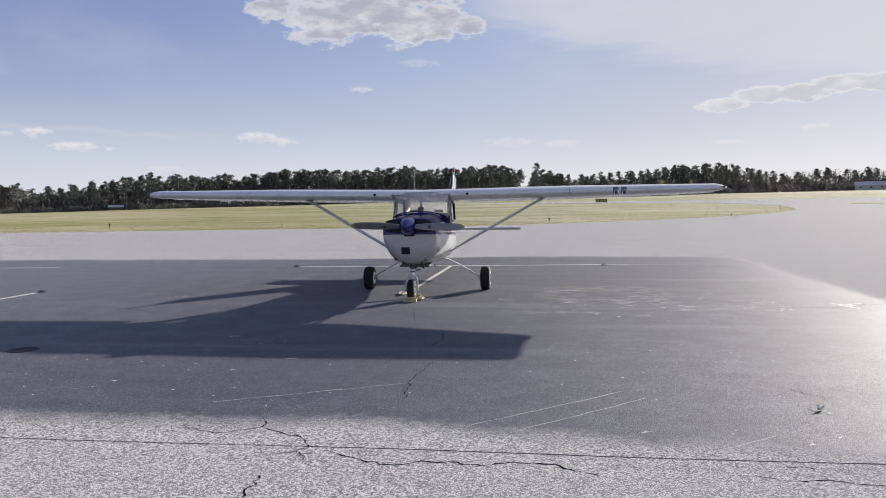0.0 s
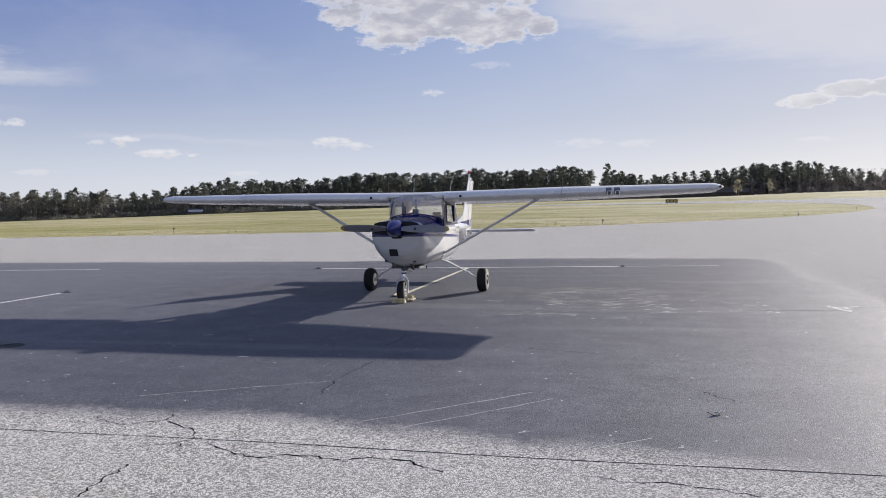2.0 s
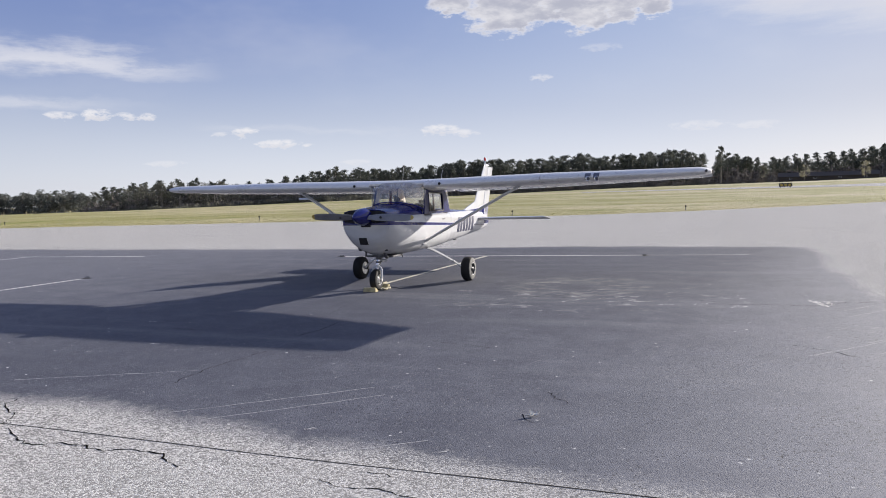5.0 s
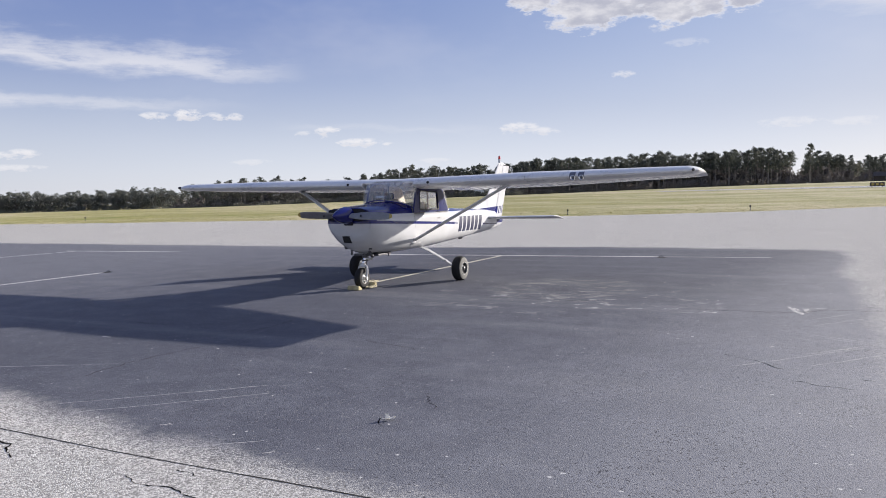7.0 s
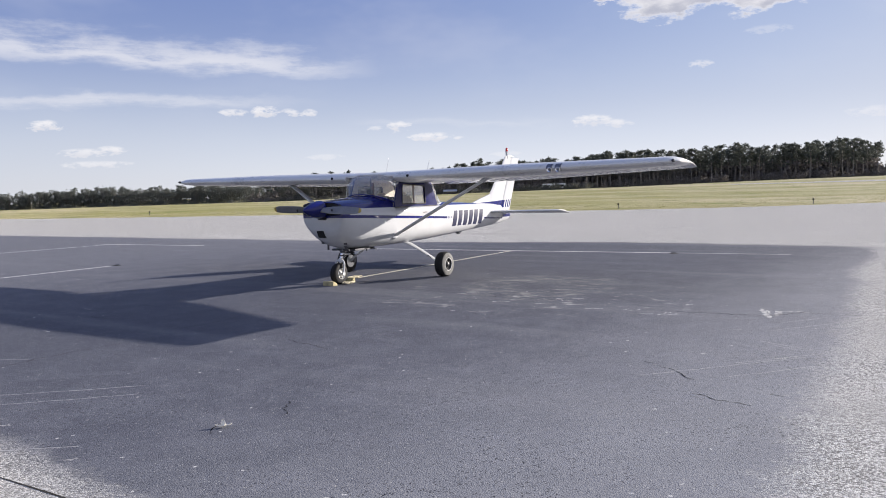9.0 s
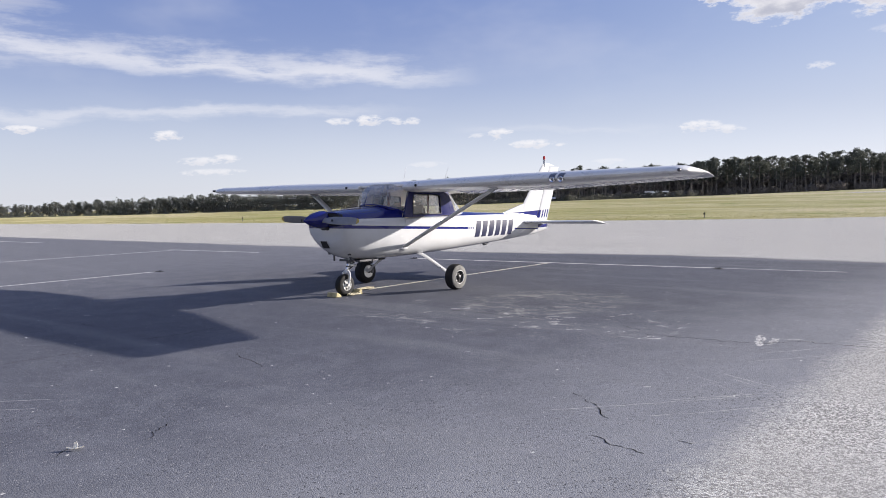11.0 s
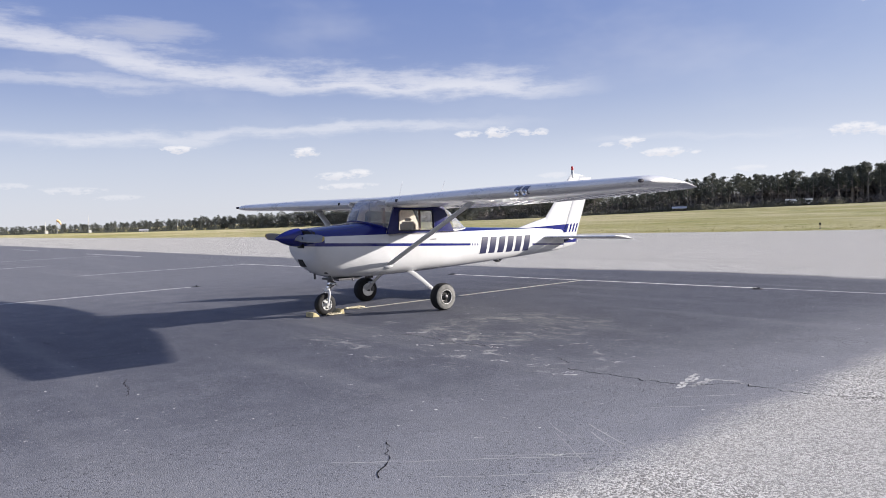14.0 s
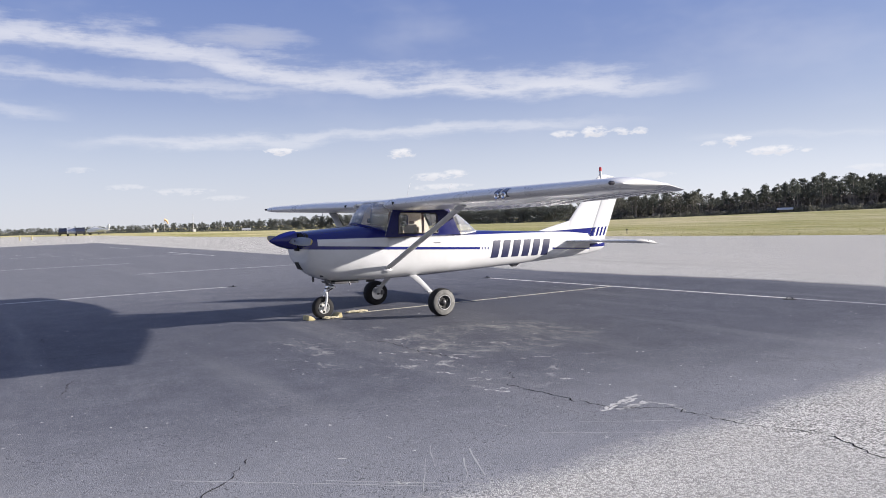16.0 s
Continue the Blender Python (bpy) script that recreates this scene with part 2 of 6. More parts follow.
def body_scheme(N, x, y, z):
    top_line = N.math("MULTIPLY_ADD", y, -0.014, 1.182)
    upper = above(N, z, top_line)
    nose = N.math("MULTIPLY", above(N, N.math("MULTIPLY", y, -1.0), 0.10), above(N, z, 1.065))
    mid = N.math("MULTIPLY_ADD", y, -0.052, 1.062)
    half = N.math("MULTIPLY_ADD", y, -0.002, 0.024)
    off = N.math("ABSOLUTE", N.math("SUBTRACT", z, mid))
    line = N.math("SUBTRACT", 1.0, N.ramp(N.math("SUBTRACT", off, half), -0.003, 0.003))
    shown = N.math("SUBTRACT", 1.0, above(N, y, 2.76))
    # three ticks after the stripe's end, and the stripe again towards the tail
    tick = N.math("GREATER_THAN", N.math("FRACT", N.math("MULTIPLY", N.math("SUBTRACT", y, 2.765), 15.0)), 0.48)
    ticks = N.math("MULTIPLY", N.math("MULTIPLY", above(N, y, 2.765), N.math("SUBTRACT", 1.0, above(N, y, 2.965))), tick)
    tail = above(N, y, 4.47)
    shown = N.math("MAXIMUM", N.math("MAXIMUM", shown, N.math("MULTIPLY", ticks, 0.8)), tail)
    return N.math("MAXIMUM", N.math("MAXIMUM", upper, nose), N.math("MULTIPLY", line, shown))


def fin_scheme(N, x, y, z):
    slant = N.math("SUBTRACT", y, N.math("MULTIPLY", N.math("SUBTRACT", z, 1.2), 0.45))
    band = N.math("MULTIPLY", above(N, z, 1.0), N.math("SUBTRACT", 1.0, above(N, z, N.math("MULTIPLY_ADD", y, 0.0265, 1.01))))
    solid = N.math("SUBTRACT", 1.0, above(N, slant, 5.70))
    bars = N.math("MULTIPLY", N.math("GREATER_THAN", N.math("FRACT", N.math("MULTIPLY", slant, 10.5)), 0.5), above(N, slant, 5.70))
    return N.math("MULTIPLY", band, N.math("MAXIMUM", solid, bars))


def cone_scheme(N, x, y, z):
    return N.math("MULTIPLY", above(N, z, 0.80), N.math("SUBTRACT", 1.0, above(N, z, 0.865)))


M_BODY = paint_material("white_and_blue_paint", body_scheme)
M_FIN = paint_material("tail_paint", fin_scheme)
M_CONE = paint_material("tail_fairing_paint", cone_scheme)
M_WHITE = paint_material("white_paint", lambda N, x, y, z: 0.0)
M_BLUE = paint_material("blue_paint", lambda N, x, y, z: 1.0)
# darker, duller blue for the doors; on the nose it carries painted shade
M_DARKBLUE = material("dark_dull_blue_paint", (0.005, 0.008, 0.082), 0.28, 0.0, 0.1, 5.0, spec=0.25)
M_GREYWHITE = material("aged_white_wing_paint", (0.62, 0.62, 0.62), 0.30, 0.0, 0.06, 1.6, 0.06, 6.0, coat=0.3)
M_FLAP = material("polished_aluminium_skin", (0.66, 0.66, 0.67), 0.16, 0.75, 0.08, 3.0, 0.10, 9.0)
M_STRUT = material("dull_grey_strut_paint", (0.60, 0.60, 0.60), 0.38, 0.1, 0.08, 5.0, 0.05)
M_LAMPGLASS = material("dark_lamp_cover", (0.07, 0.075, 0.10), 0.08, 0.0, 0.1, 6.0, coat=0.6)
M_RIM = material("dull_grey_wheel_paint", (0.035, 0.035, 0.037), 0.5, 0.1, 0.25, 30.0)
M_RIMLIGHT = material("pale_wheel_paint", (0.60, 0.60, 0.58), 0.45, 0.1, 0.25, 30.0)
M_ALU = material("weathered_aluminium", (0.55, 0.55, 0.56), 0.34, 0.85, 0.10, 6.0, 0.05)
M_CHROME = material("chromed_steel", (0.75, 0.75, 0.76), 0.14, 1.0, 0.05, 10.0)
M_STEEL = material("dark_steel", (0.10, 0.10, 0.11), 0.45, 0.7, 0.2, 20.0)
M_RUBBER = material("tyre_rubber", (0.013, 0.013, 0.015), 0.75, 0.0, 0.25, 25.0, 0.3, 120.0, spec=0.3)
# pale copy of the rubber: sunlight on the sidewalls put into the base colour
M_LITRUBBER = material("sunlit_tyre_sidewall", (0.17, 0.17, 0.168), 0.85, 0.0, 0.3, 14.0, 0.2, 90.0, spec=0.25)
M_NAV = material("dark_position_lamp_glass", (0.03, 0.028, 0.035), 0.12, 0.0, 0.1, 6.0, coat=0.5)
M_DARK = material("dark_opening", (0.012, 0.012, 0.014), 0.8, 0.0, 0.3, 10.0)
M_PROP = material("grey_propeller_paint", (0.19, 0.19, 0.20), 0.34, 0.2, 0.12, 8.0)
M_YELLOW = material("faded_yellow_paint", (0.40, 0.30, 0.07), 0.5, 0.0, 0.15, 12.0)
M_CHOCK = material("worn_yellow_wood", (0.40, 0.35, 0.20), 0.85, 0.0, 0.3, 14.0, 0.4, 50.0)
M_ROPE = material("pale_rope", (0.52, 0.47, 0.34), 0.9, 0.0, 0.25, 40.0, 0.6, 200.0)
M_SCRAP = material("bleached_dry_leaf", (0.78, 0.75, 0.68), 0.9, 0.0, 0.2, 30.0)
M_BELT = material("brown_belt_webbing", (0.14, 0.055, 0.04), 0.8, 0.0, 0.15, 30.0)
M_SEAT = material("tan_seat_cloth", (0.40, 0.31, 0.22), 0.85, 0.0, 0.15, 9.0, 0.3, 120.0)
M_LINER = material("cream_cabin_liner", (0.74, 0.67, 0.56), 0.8, 0.0, 0.1, 6.0)
M_PANEL = material("black_crinkle_panel", (0.02, 0.02, 0.022), 0.6, 0.0, 0.2, 20.0)
M_RED = material("red_lens", (0.45, 0.02, 0.015), 0.15, 0.0, 0.1, 10.0, coat=0.5)
M_REG = material("registration_blue", (0.010, 0.013, 0.05), 0.4, 0.0, 0.08, 12.0, spec=0.2)
M_CRACK = material("open_crack", (0.012, 0.011, 0.010), 1.0, 0.0, 0.3, 12.0, spec=0.0)
M_TAR = material("joint_shadow", (0.06, 0.057, 0.053), 1.0, 0.0, 0.3, 9.0, spec=0.0)
M_ORANGE = material("faded_windsock_orange", (0.62, 0.40, 0.22), 0.8, 0.0, 0.1, 4.0)


def glass_material(name, tint, haze, film=0.0):
    """Clear acrylic, dust-marked and crazed: haze is the share of light it scatters, film adds a milky band near its
    top edge.
    """
    m = bpy.data.materials.new(name)
    m.use_nodes = True
    N = Nodes(m.node_tree)
    m.node_tree.nodes.clear()
    co = N.add("ShaderNodeTexCoord").outputs["Object"]
    z = N.add("ShaderNodeSeparateXYZ", co).outputs[2]
    clear = N.add("ShaderNodeBsdfTransparent", rgb(*tint))
    gloss = N.add("ShaderNodeBsdfGlossy", rgb(1, 1, 1), 0.04)
    dust = N.add("ShaderNodeMixShader", 0.5, N.add("ShaderNodeBsdfDiffuse", rgb(0.85, 0.85, 0.86)), N.add("ShaderNodeBsdfTranslucent", rgb(0.85, 0.85, 0.86)))
    streak = N.noise(N.add("ShaderNodeMapping", co, None, (0.3, 0.2, 0.4), (6.0, 2.0, 2.0)).outputs[0], 2.0, 4.0, 0.6)
    share = N.ramp(streak, 0.3, 0.8, haze * 0.5, haze * 1.5)
    share = N.math("ADD", share, N.math("MULTIPLY", N.ramp(z, 1.45, 1.66), film), clamp=True)
    body = N.add("ShaderNodeMixShader", share, clear, dust)
    facing = N.add("ShaderNodeLayerWeight").outputs["Facing"]
    out = N.add("ShaderNodeMixShader", N.math("MULTIPLY_ADD", N.math("POWER", facing, 4.0), 0.45, 0.03), body, gloss)
    N.add("ShaderNodeOutputMaterial", out)
    return m


M_GLASS = glass_material("windshield_acrylic", (0.95, 0.96, 0.97), 0.07, 0.24)
M_REARGLASS = glass_material("rear_window_acrylic", (0.93, 0.94, 0.95), 0.15)
M_SIDEGLASS = glass_material("side_window_acrylic", (0.92, 0.93, 0.94), 0.03)


def rounded_box(N, x, y, x0, x1, y0, y1, wob, soft):
    """1 inside the rectangle, fading over soft metres, with an edge that wobbles."""
    a = N.math("MINIMUM", N.math("SUBTRACT", x, x0), N.math("SUBTRACT", x1, x))
    b = N.math("MINIMUM", N.math("SUBTRACT", y, y0), N.math("SUBTRACT", y1, y))
    corner = N.math("SMOOTH_MIN", a, b, 1.6)
    return N.ramp(N.math("ADD", corner, wob), -soft, soft)


def asphalt_material():
    m = bpy.data.materials.new("old_asphalt_with_seal_coat")
    m.use_nodes = True
    N = Nodes(m.node_tree)
    p = m.node_tree.nodes["Principled BSDF"]
    co = N.add("ShaderNodeTexCoord").outputs["Object"]
    s = N.add("ShaderNodeSeparateXYZ", co)
    x, y = s.outputs[0], s.outputs[1]

    def stretched(turn, sx, sy, scale, detail=5.0, rough=0.6, distortion=0.0):
        return N.noise(N.add("ShaderNodeMapping", co, None, (0, 0, turn), (sx, sy, 1.0)).outputs[0], scale, detail, rough, distortion=distortion)

    def near(cx, cy, rx, ry):
        u, v = N.math("DIVIDE", N.math("SUBTRACT", x, cx), rx), N.math("DIVIDE", N.math("SUBTRACT", y, cy), ry)
        return N.math("SQRT", N.math("MULTIPLY_ADD", u, u, N.math("MULTIPLY", v, v)))

    def grains(scale, channel):
        n = N.add("ShaderNodeTexVoronoi", feature="F1")
        N.put(n.inputs["Vector"], co)
        n.inputs["Scale"].default_value = scale
        return n, N.add("ShaderNodeSeparateColor", n.outputs["Color"]).outputs[channel]

    big = N.noise(co, 0.35, 4.0, 0.6)
    mid = N.noise(co, 2.2, 5.0, 0.65)
    grit = N.noise(co, 11.0, 3.0, 0.75)
    wob = N.math("MULTIPLY", N.math("SUBTRACT", N.noise(co, 0.8, 5.0, 0.6), 0.5), 0.6)
    wob = N.math("MULTIPLY_ADD", N.math("SUBTRACT", grit, 0.5), 0.5, wob)
    # the seal coat's outline: the field edge bears off a little, the roadside edge too
    yy = N.math("MULTIPLY_ADD", N.ramp(x, 0.8, 4.6), 0.42, y)
    yy = N.math("MULTIPLY_ADD", N.ramp(y, 4.0, 7.0), N.math("MULTIPLY", N.ramp(x, -5.0, 4.0), -1.15), yy)
    xx = N.math("MULTIPLY_ADD", N.ramp(y, -1.5, 5.0), 0.12, x)
    seal = rounded_box(N, xx, yy, -75.0, 7.08, -6.40, 8.15, wob, 0.26)
    chips, chip = grains(120.0, 0)
    chips2, chip2 = grains(66.0, 1)
    chips3, chip3 = grains(60.0, 2)
    # bare old asphalt: pale stones in dark binder
    stone = N.mix(N.ramp(chip, 0.2, 0.86), rgb(0.155, 0.150, 0.142), rgb(0.77, 0.75, 0.71))
    stone = N.mix(N.math("MULTIPLY", N.ramp(chip2, 0.90, 0.95), 0.5), stone, rgb(0.81, 0.795, 0.77))
    stone = N.mix(N.math("MULTIPLY", N.ramp(chip2, 0.17, 0.08), 0.7), stone, rgb(0.055, 0.052, 0.048))
    stone = N.mix(N.ramp(big, 0.3, 0.7, 0.0, 0.28), stone, rgb(0.50, 0.488, 0.463))
    # long paver lanes, wheel polish
    lane = stretched(0.0, 0.02, 0.55, 1.0, 4.0, 0.55)
    stone = N.mix(N.ramp(lane, 0.40, 0.60, 0.0, 0.40), stone, rgb(0.42, 0.405, 0.38))
    streak = stretched(0.06, 0.05, 1.6, 1.0, 4.0, 0.6)
    stone = N.mix(N.ramp(streak, 0.54, 0.70, 0.0, 0.26), stone, rgb(0.27, 0.26, 0.245))
    # seal coat with pinholes and worn bright grains
    tar = N.mix(N.ramp(mid, 0.3, 0.75), rgb(0.110, 0.114, 0.136), rgb(0.170, 0.174, 0.200))
    tar = N.mix(N.ramp(chip, 0.0, 1.0, 0.0, 0.45), tar, rgb(0.056, 0.060, 0.080))
    # darker coat in the parking bay, fading out to either side
    across_bay = N.math("MULTIPLY_ADD", wob, 1.6, N.math("MULTIPLY_ADD", y, -0.45, x))
    dark_bay = N.math("MULTIPLY", N.ramp(across_bay, 6.4, 1.8), N.ramp(N.math("MULTIPLY_ADD", wob, 1.6, x), -5.0, 0.0))
    # grazing sky sheen on the far left, put into the colour as a paler tone
    tar = N.mix(N.ramp(N.math("MULTIPLY_ADD", wob, 2.0, x), -2.0, -10.0, 0.0, 0.32), tar, rgb(0.235, 0.238, 0.252))
    tar = N.mix(N.math("MULTIPLY", dark_bay, 0.42), tar, rgb(0.050, 0.054, 0.076))
    # edge dust, with the sunward sheen of the seal painted into the same pale tone
    dust_sheen = N.math("MULTIPLY", N.ramp(N.math("MULTIPLY_ADD", wob, 1.6, N.math("MULTIPLY_ADD", y, -0.14, x)), 4.2, 7.5), N.ramp(big, 0.2, 0.8, 0.40, 0.62))
    tar = N.mix(dust_sheen, tar, rgb(0.345, 0.348, 0.365))
    tar = N.mix(N.ramp(stretched(0.0, 0.06, 0.9, 1.0, 5.0, 0.6), 0.50, 0.70, 0.0, 0.30), tar, rgb(0.24, 0.24, 0.25))
    pits = N.math("MULTIPLY", N.ramp(N.math("MULTIPLY_ADD", chip2, 0.5, chip), 0.34, 0.22), N.ramp(N.noise(co, 1.1, 4.0, 0.6), 0.36, 0.66, 0.35, 0.9))
    tar = N.mix(pits, tar, rgb(0.018, 0.018, 0.022))
    tar = N.mix(N.math("MULTIPLY", N.ramp(chip, 0.965, 0.975), 0.40), tar, rgb(0.46, 0.45, 0.44))
    tar = N.mix(N.math("MULTIPLY", N.ramp(chip3, 0.9993, 0.9995), 0.7), tar, rgb(0.68, 0.67, 0.65))
    scuff = stretched(0.35, 0.5, 3.2, 1.3, 6.0, 0.7)
    tar = N.mix(N.math("MULTIPLY", N.ramp(scuff, 0.64, 0.78), 0.38), tar, rgb(0.34, 0.33, 0.32))
    # pale chalky scuffs: a swept ring where the tyres turn, broken flecks round it
    ring = N.math("ABSOLUTE", N.math("SUBTRACT", near(3.05, 0.95, 1.0, 1.15), 0.75))
    brushed = N.ramp(stretched(0.75, 0.9, 1.5, 2.6, 10.0, 0.80, 0.6), 0.45, 0.72)
    core = N.math("MULTIPLY", N.ramp(ring, 0.62, 0.05), brushed)
    flecks = N.math("MULTIPLY", N.ramp(near(3.4, 0.0, 2.9, 1.9), 1.0, 0.35), N.ramp(stretched(0.9, 0.9, 1.4, 2.6, 9.0, 0.76, 0.8), 0.56, 0.66))
    # a pale painted blotch for the specular glint ahead of the nose wheel
    inner = N.math("MULTIPLY", N.ramp(near(1.95, -1.1, 0.7, 0.4), 1.0, 0.3, 0.0, 0.6), N.ramp(stretched(0.3, 1.0, 2.0, 3.0, 7.0, 0.7), 0.50, 0.62))
    tar = N.mix(N.math("MULTIPLY", core, 0.70), tar, rgb(0.47, 0.46, 0.41))
    tar = N.mix(N.math("MULTIPLY", N.math("MAXIMUM", flecks, inner), 0.75), tar, rgb(0.50, 0.49, 0.46))
    worn = N.math("MULTIPLY", seal, N.ramp(N.math("MULTIPLY_ADD", chip, 0.35, grit), 0.98, 0.70, 0.35, 1.0))
    seal = N.math("MAXIMUM", worn, N.ramp(seal, 0.5, 1.0))
    N.put(p.inputs["Base Color"], N.mix(seal, stone, tar))
    N.put(p.inputs["Roughness"], N.mix(seal, rgb(0.95, 0.95, 0.95), N.mix(N.ramp(chip, 0.2, 0.8), rgb(0.66, 0.66, 0.66), rgb(0.85, 0.85, 0.85))))
    N.put(p.inputs["Specular IOR Level"], N.math("MULTIPLY_ADD", seal, 0.115, 0.010))
    p.inputs["Diffuse Roughness"].default_value = 0.12
    b = N.add("ShaderNodeBump")
    b.inputs["Strength"].default_value, b.inputs["Distance"].default_value = 0.36, 0.004
    N.put(b.inputs["Height"], N.math("MULTIPLY_ADD", chips.outputs["Distance"], -1.2, N.math("MULTIPLY_ADD", chip, 0.6, N.math("MULTIPLY", grit, 0.8))))
    N.put(p.inputs["Normal"], b)
    return m


def grass_material():
    m = bpy.data.materials.new("dry_spring_grass")
    m.use_nodes = True
    N = Nodes(m.node_tree)
    p = m.node_tree.nodes["Principled BSDF"]
    co = N.add("ShaderNodeTexCoord").outputs["Object"]
    wide = N.noise(N.add("ShaderNodeMapping", co, None, None, (0.022, 0.035, 1.0)).outputs[0], 1.0, 7.0, 0.68)
    mid = N.noise(co, 0.10, 7.0, 0.72)
    small = N.noise(co, 3.0, 4.0, 0.7)
    c = N.mix(N.ramp(wide, 0.42, 0.60), rgb(0.37, 0.345, 0.13), rgb(0.60, 0.52, 0.31))
    c = N.mix(N.ramp(N.noise(co, 0.16, 8.0, 0.75), 0.52, 0.64, 0.0, 0.85), c, rgb(0.20, 0.24, 0.050))
    c = N.mix(N.ramp(mid, 0.46, 0.68, 0.0, 0.7), c, rgb(0.47, 0.41, 0.22))
    c = N.mix(N.ramp(small, 0.42, 0.70, 0.0, 0.65), c, rgb(0.15, 0.155, 0.06))
    N.put(p.inputs["Base Color"], c)
    p.inputs["Diffuse Roughness"].default_value = 0.4
    p.inputs["Roughness"].default_value = 0.95
    p.inputs["Specular IOR Level"].default_value = 0.15
    b = N.add("ShaderNodeBump")
    b.inputs["Strength"].default_value, b.inputs["Distance"].default_value = 0.8, 0.15
    N.put(b.inputs["Height"], N.noise(co, 4.0, 4.0, 0.7))
    N.put(p.inputs["Normal"], b)
    return m


def line_material(name, color, wear, under=(0.15, 0.15, 0.16)):
    m = bpy.data.materials.new(name)
    m.use_nodes = True
    N = Nodes(m.node_tree)
    p = m.node_tree.nodes["Principled BSDF"]
    co = N.add("ShaderNodeTexCoord").outputs["Object"]
    gone = N.ramp(N.math("MULTIPLY_ADD", N.noise(co, 40.0, 4.0, 0.7), 0.5, N.math("MULTIPLY", N.noise(co, 4.0, 4.0, 0.6), 0.5)), wear, wear + 0.12)
    N.put(p.inputs["Base Color"], N.mix(gone, rgb(*color), rgb(*under)))
    p.inputs["Roughness"].default_value = 0.8
    return m


def leaf_material(name, dark, light):
    m = bpy.data.materials.new(name)
    m.use_nodes = True
    N = Nodes(m.node_tree)
    p = m.node_tree.nodes["Principled BSDF"]
    r = N.add("ShaderNodeNewGeometry").outputs["Random Per Island"]
    co = N.add("ShaderNodeTexCoord").outputs["Object"]
    c = N.mix(r, rgb(*dark), rgb(*light))
    c = N.mix(N.ramp(N.noise(co, 0.06, 3.0, 0.6), 0.35, 0.7, 0.0, 0.5), c, rgb(*[0.6 * a + 0.4 * b for a, b in zip(dark, light)]))
    N.put(p.inputs["Base Color"], c)
    p.inputs["Roughness"].default_value = 0.75
    p.inputs["Specular IOR Level"].default_value = 0.2
    thru = N.add("ShaderNodeBsdfTranslucent", c)
    both = N.add("ShaderNodeMixShader", 0.28, p, thru)
    N.put(m.node_tree.nodes["Material Output"].inputs["Surface"], both)
    return m


M_ASPHALT = asphalt_material()
M_GRASS = grass_material()
M_LINE_W = line_material("worn_cream_marking", (0.68, 0.66, 0.63), 0.52)
M_LINE_Y = line_material("worn_yellow_marking", (0.56, 0.535, 0.44), 0.51)
M_SCRATCH = line_material("faint_chalk_scratch", (0.34, 0.34, 0.345), 0.50, (0.20, 0.20, 0.215))
M_SCRAPE = line_material("pale_scrape", (0.52, 0.51, 0.50), 0.46)
# greyed and paled leaf colour: distance haze is painted into it
M_HAZYLEAF = leaf_material("hazed_far_leaves", (0.085, 0.094, 0.090), (0.150, 0.158, 0.138))
M_PINE = leaf_material("pine_needles", (0.056, 0.064, 0.062), (0.138, 0.148, 0.120))
M_BROADLEAF = leaf_material("spring_leaves", (0.075, 0.078, 0.070), (0.170, 0.168, 0.135))
M_BRUSH = leaf_material("winter_brush", (0.105, 0.096, 0.093), (0.265, 0.240, 0.225))
M_BLOSSOM = leaf_material("pale_blossom", (0.22, 0.22, 0.14), (0.42, 0.38, 0.30))
M_BARK = material("tree_bark", (0.235, 0.21, 0.195), 0.9, 0.0, 0.3, 1.5)
M_TWIG = material("bare_grey_twigs", (0.13, 0.11, 0.10), 0.9, 0.0, 0.3, 1.5)
M_ROOF = material("pale_metal_roof", (0.40, 0.41, 0.43), 0.4, 0.2, 0.08, 0.4)
M_FARWHITE = material("bright_white_paint", (0.80, 0.80, 0.79), 0.4, 0.0, 0.05, 1.0)
M_SIDING = material("pale_siding", (0.42, 0.42, 0.41), 0.7, 0.0, 0.08, 0.5)
M_DARKWALL = material("dark_brown_siding", (0.05, 0.042, 0.038), 0.8, 0.0, 0.2, 0.4)
M_CARDARK = material("black_car_paint", (0.02, 0.02, 0.025), 0.2, 0.0, 0.1, 1.0, coat=0.6)
M_CARGREY = material("silver_car_paint", (0.45, 0.46, 0.48), 0.25, 0.4, 0.06, 1.0, coat=0.5)
M_WINDOW = material("dark_window_glass", (0.02, 0.025, 0.03), 0.06, 0.0, 0.1, 1.0)


# ---------- mesh helpers ----------
def finish(name, bm, mat, sharp=40.0):
    me = bpy.data.meshes.new(name)
    bmesh.ops.recalc_face_normals(bm, faces=bm.faces)
    for f in bm.faces:
        f.smooth = True
    bm.to_mesh(me)
    bm.free()
    me.set_sharp_from_angle(angle=radians(sharp))
    me.materials.append(mat)
    return me


def part(name, bm, mat, parent, label="", sharp=40.0):
    """Links a bmesh as one mesh object under a thing or under a part."""
    ob = new(name, finish(name, bm, mat, sharp))
    ob.parent = parent
    if label:
        ob["label"] = label
    return ob


def thing(name, label, category, at=(0, 0, 0), turn=0.0, group="", kind=""):
    ob = new(name)
    ob.matrix_world = pose(*at, 0, 0, turn)
    return tagged(ob, label, category, group, kind)


def solid(name, bm, mat, label, category, group="", kind="", sharp=40.0):
    return tagged(new(name, finish(name, bm, mat, sharp)), label, category, group, kind)


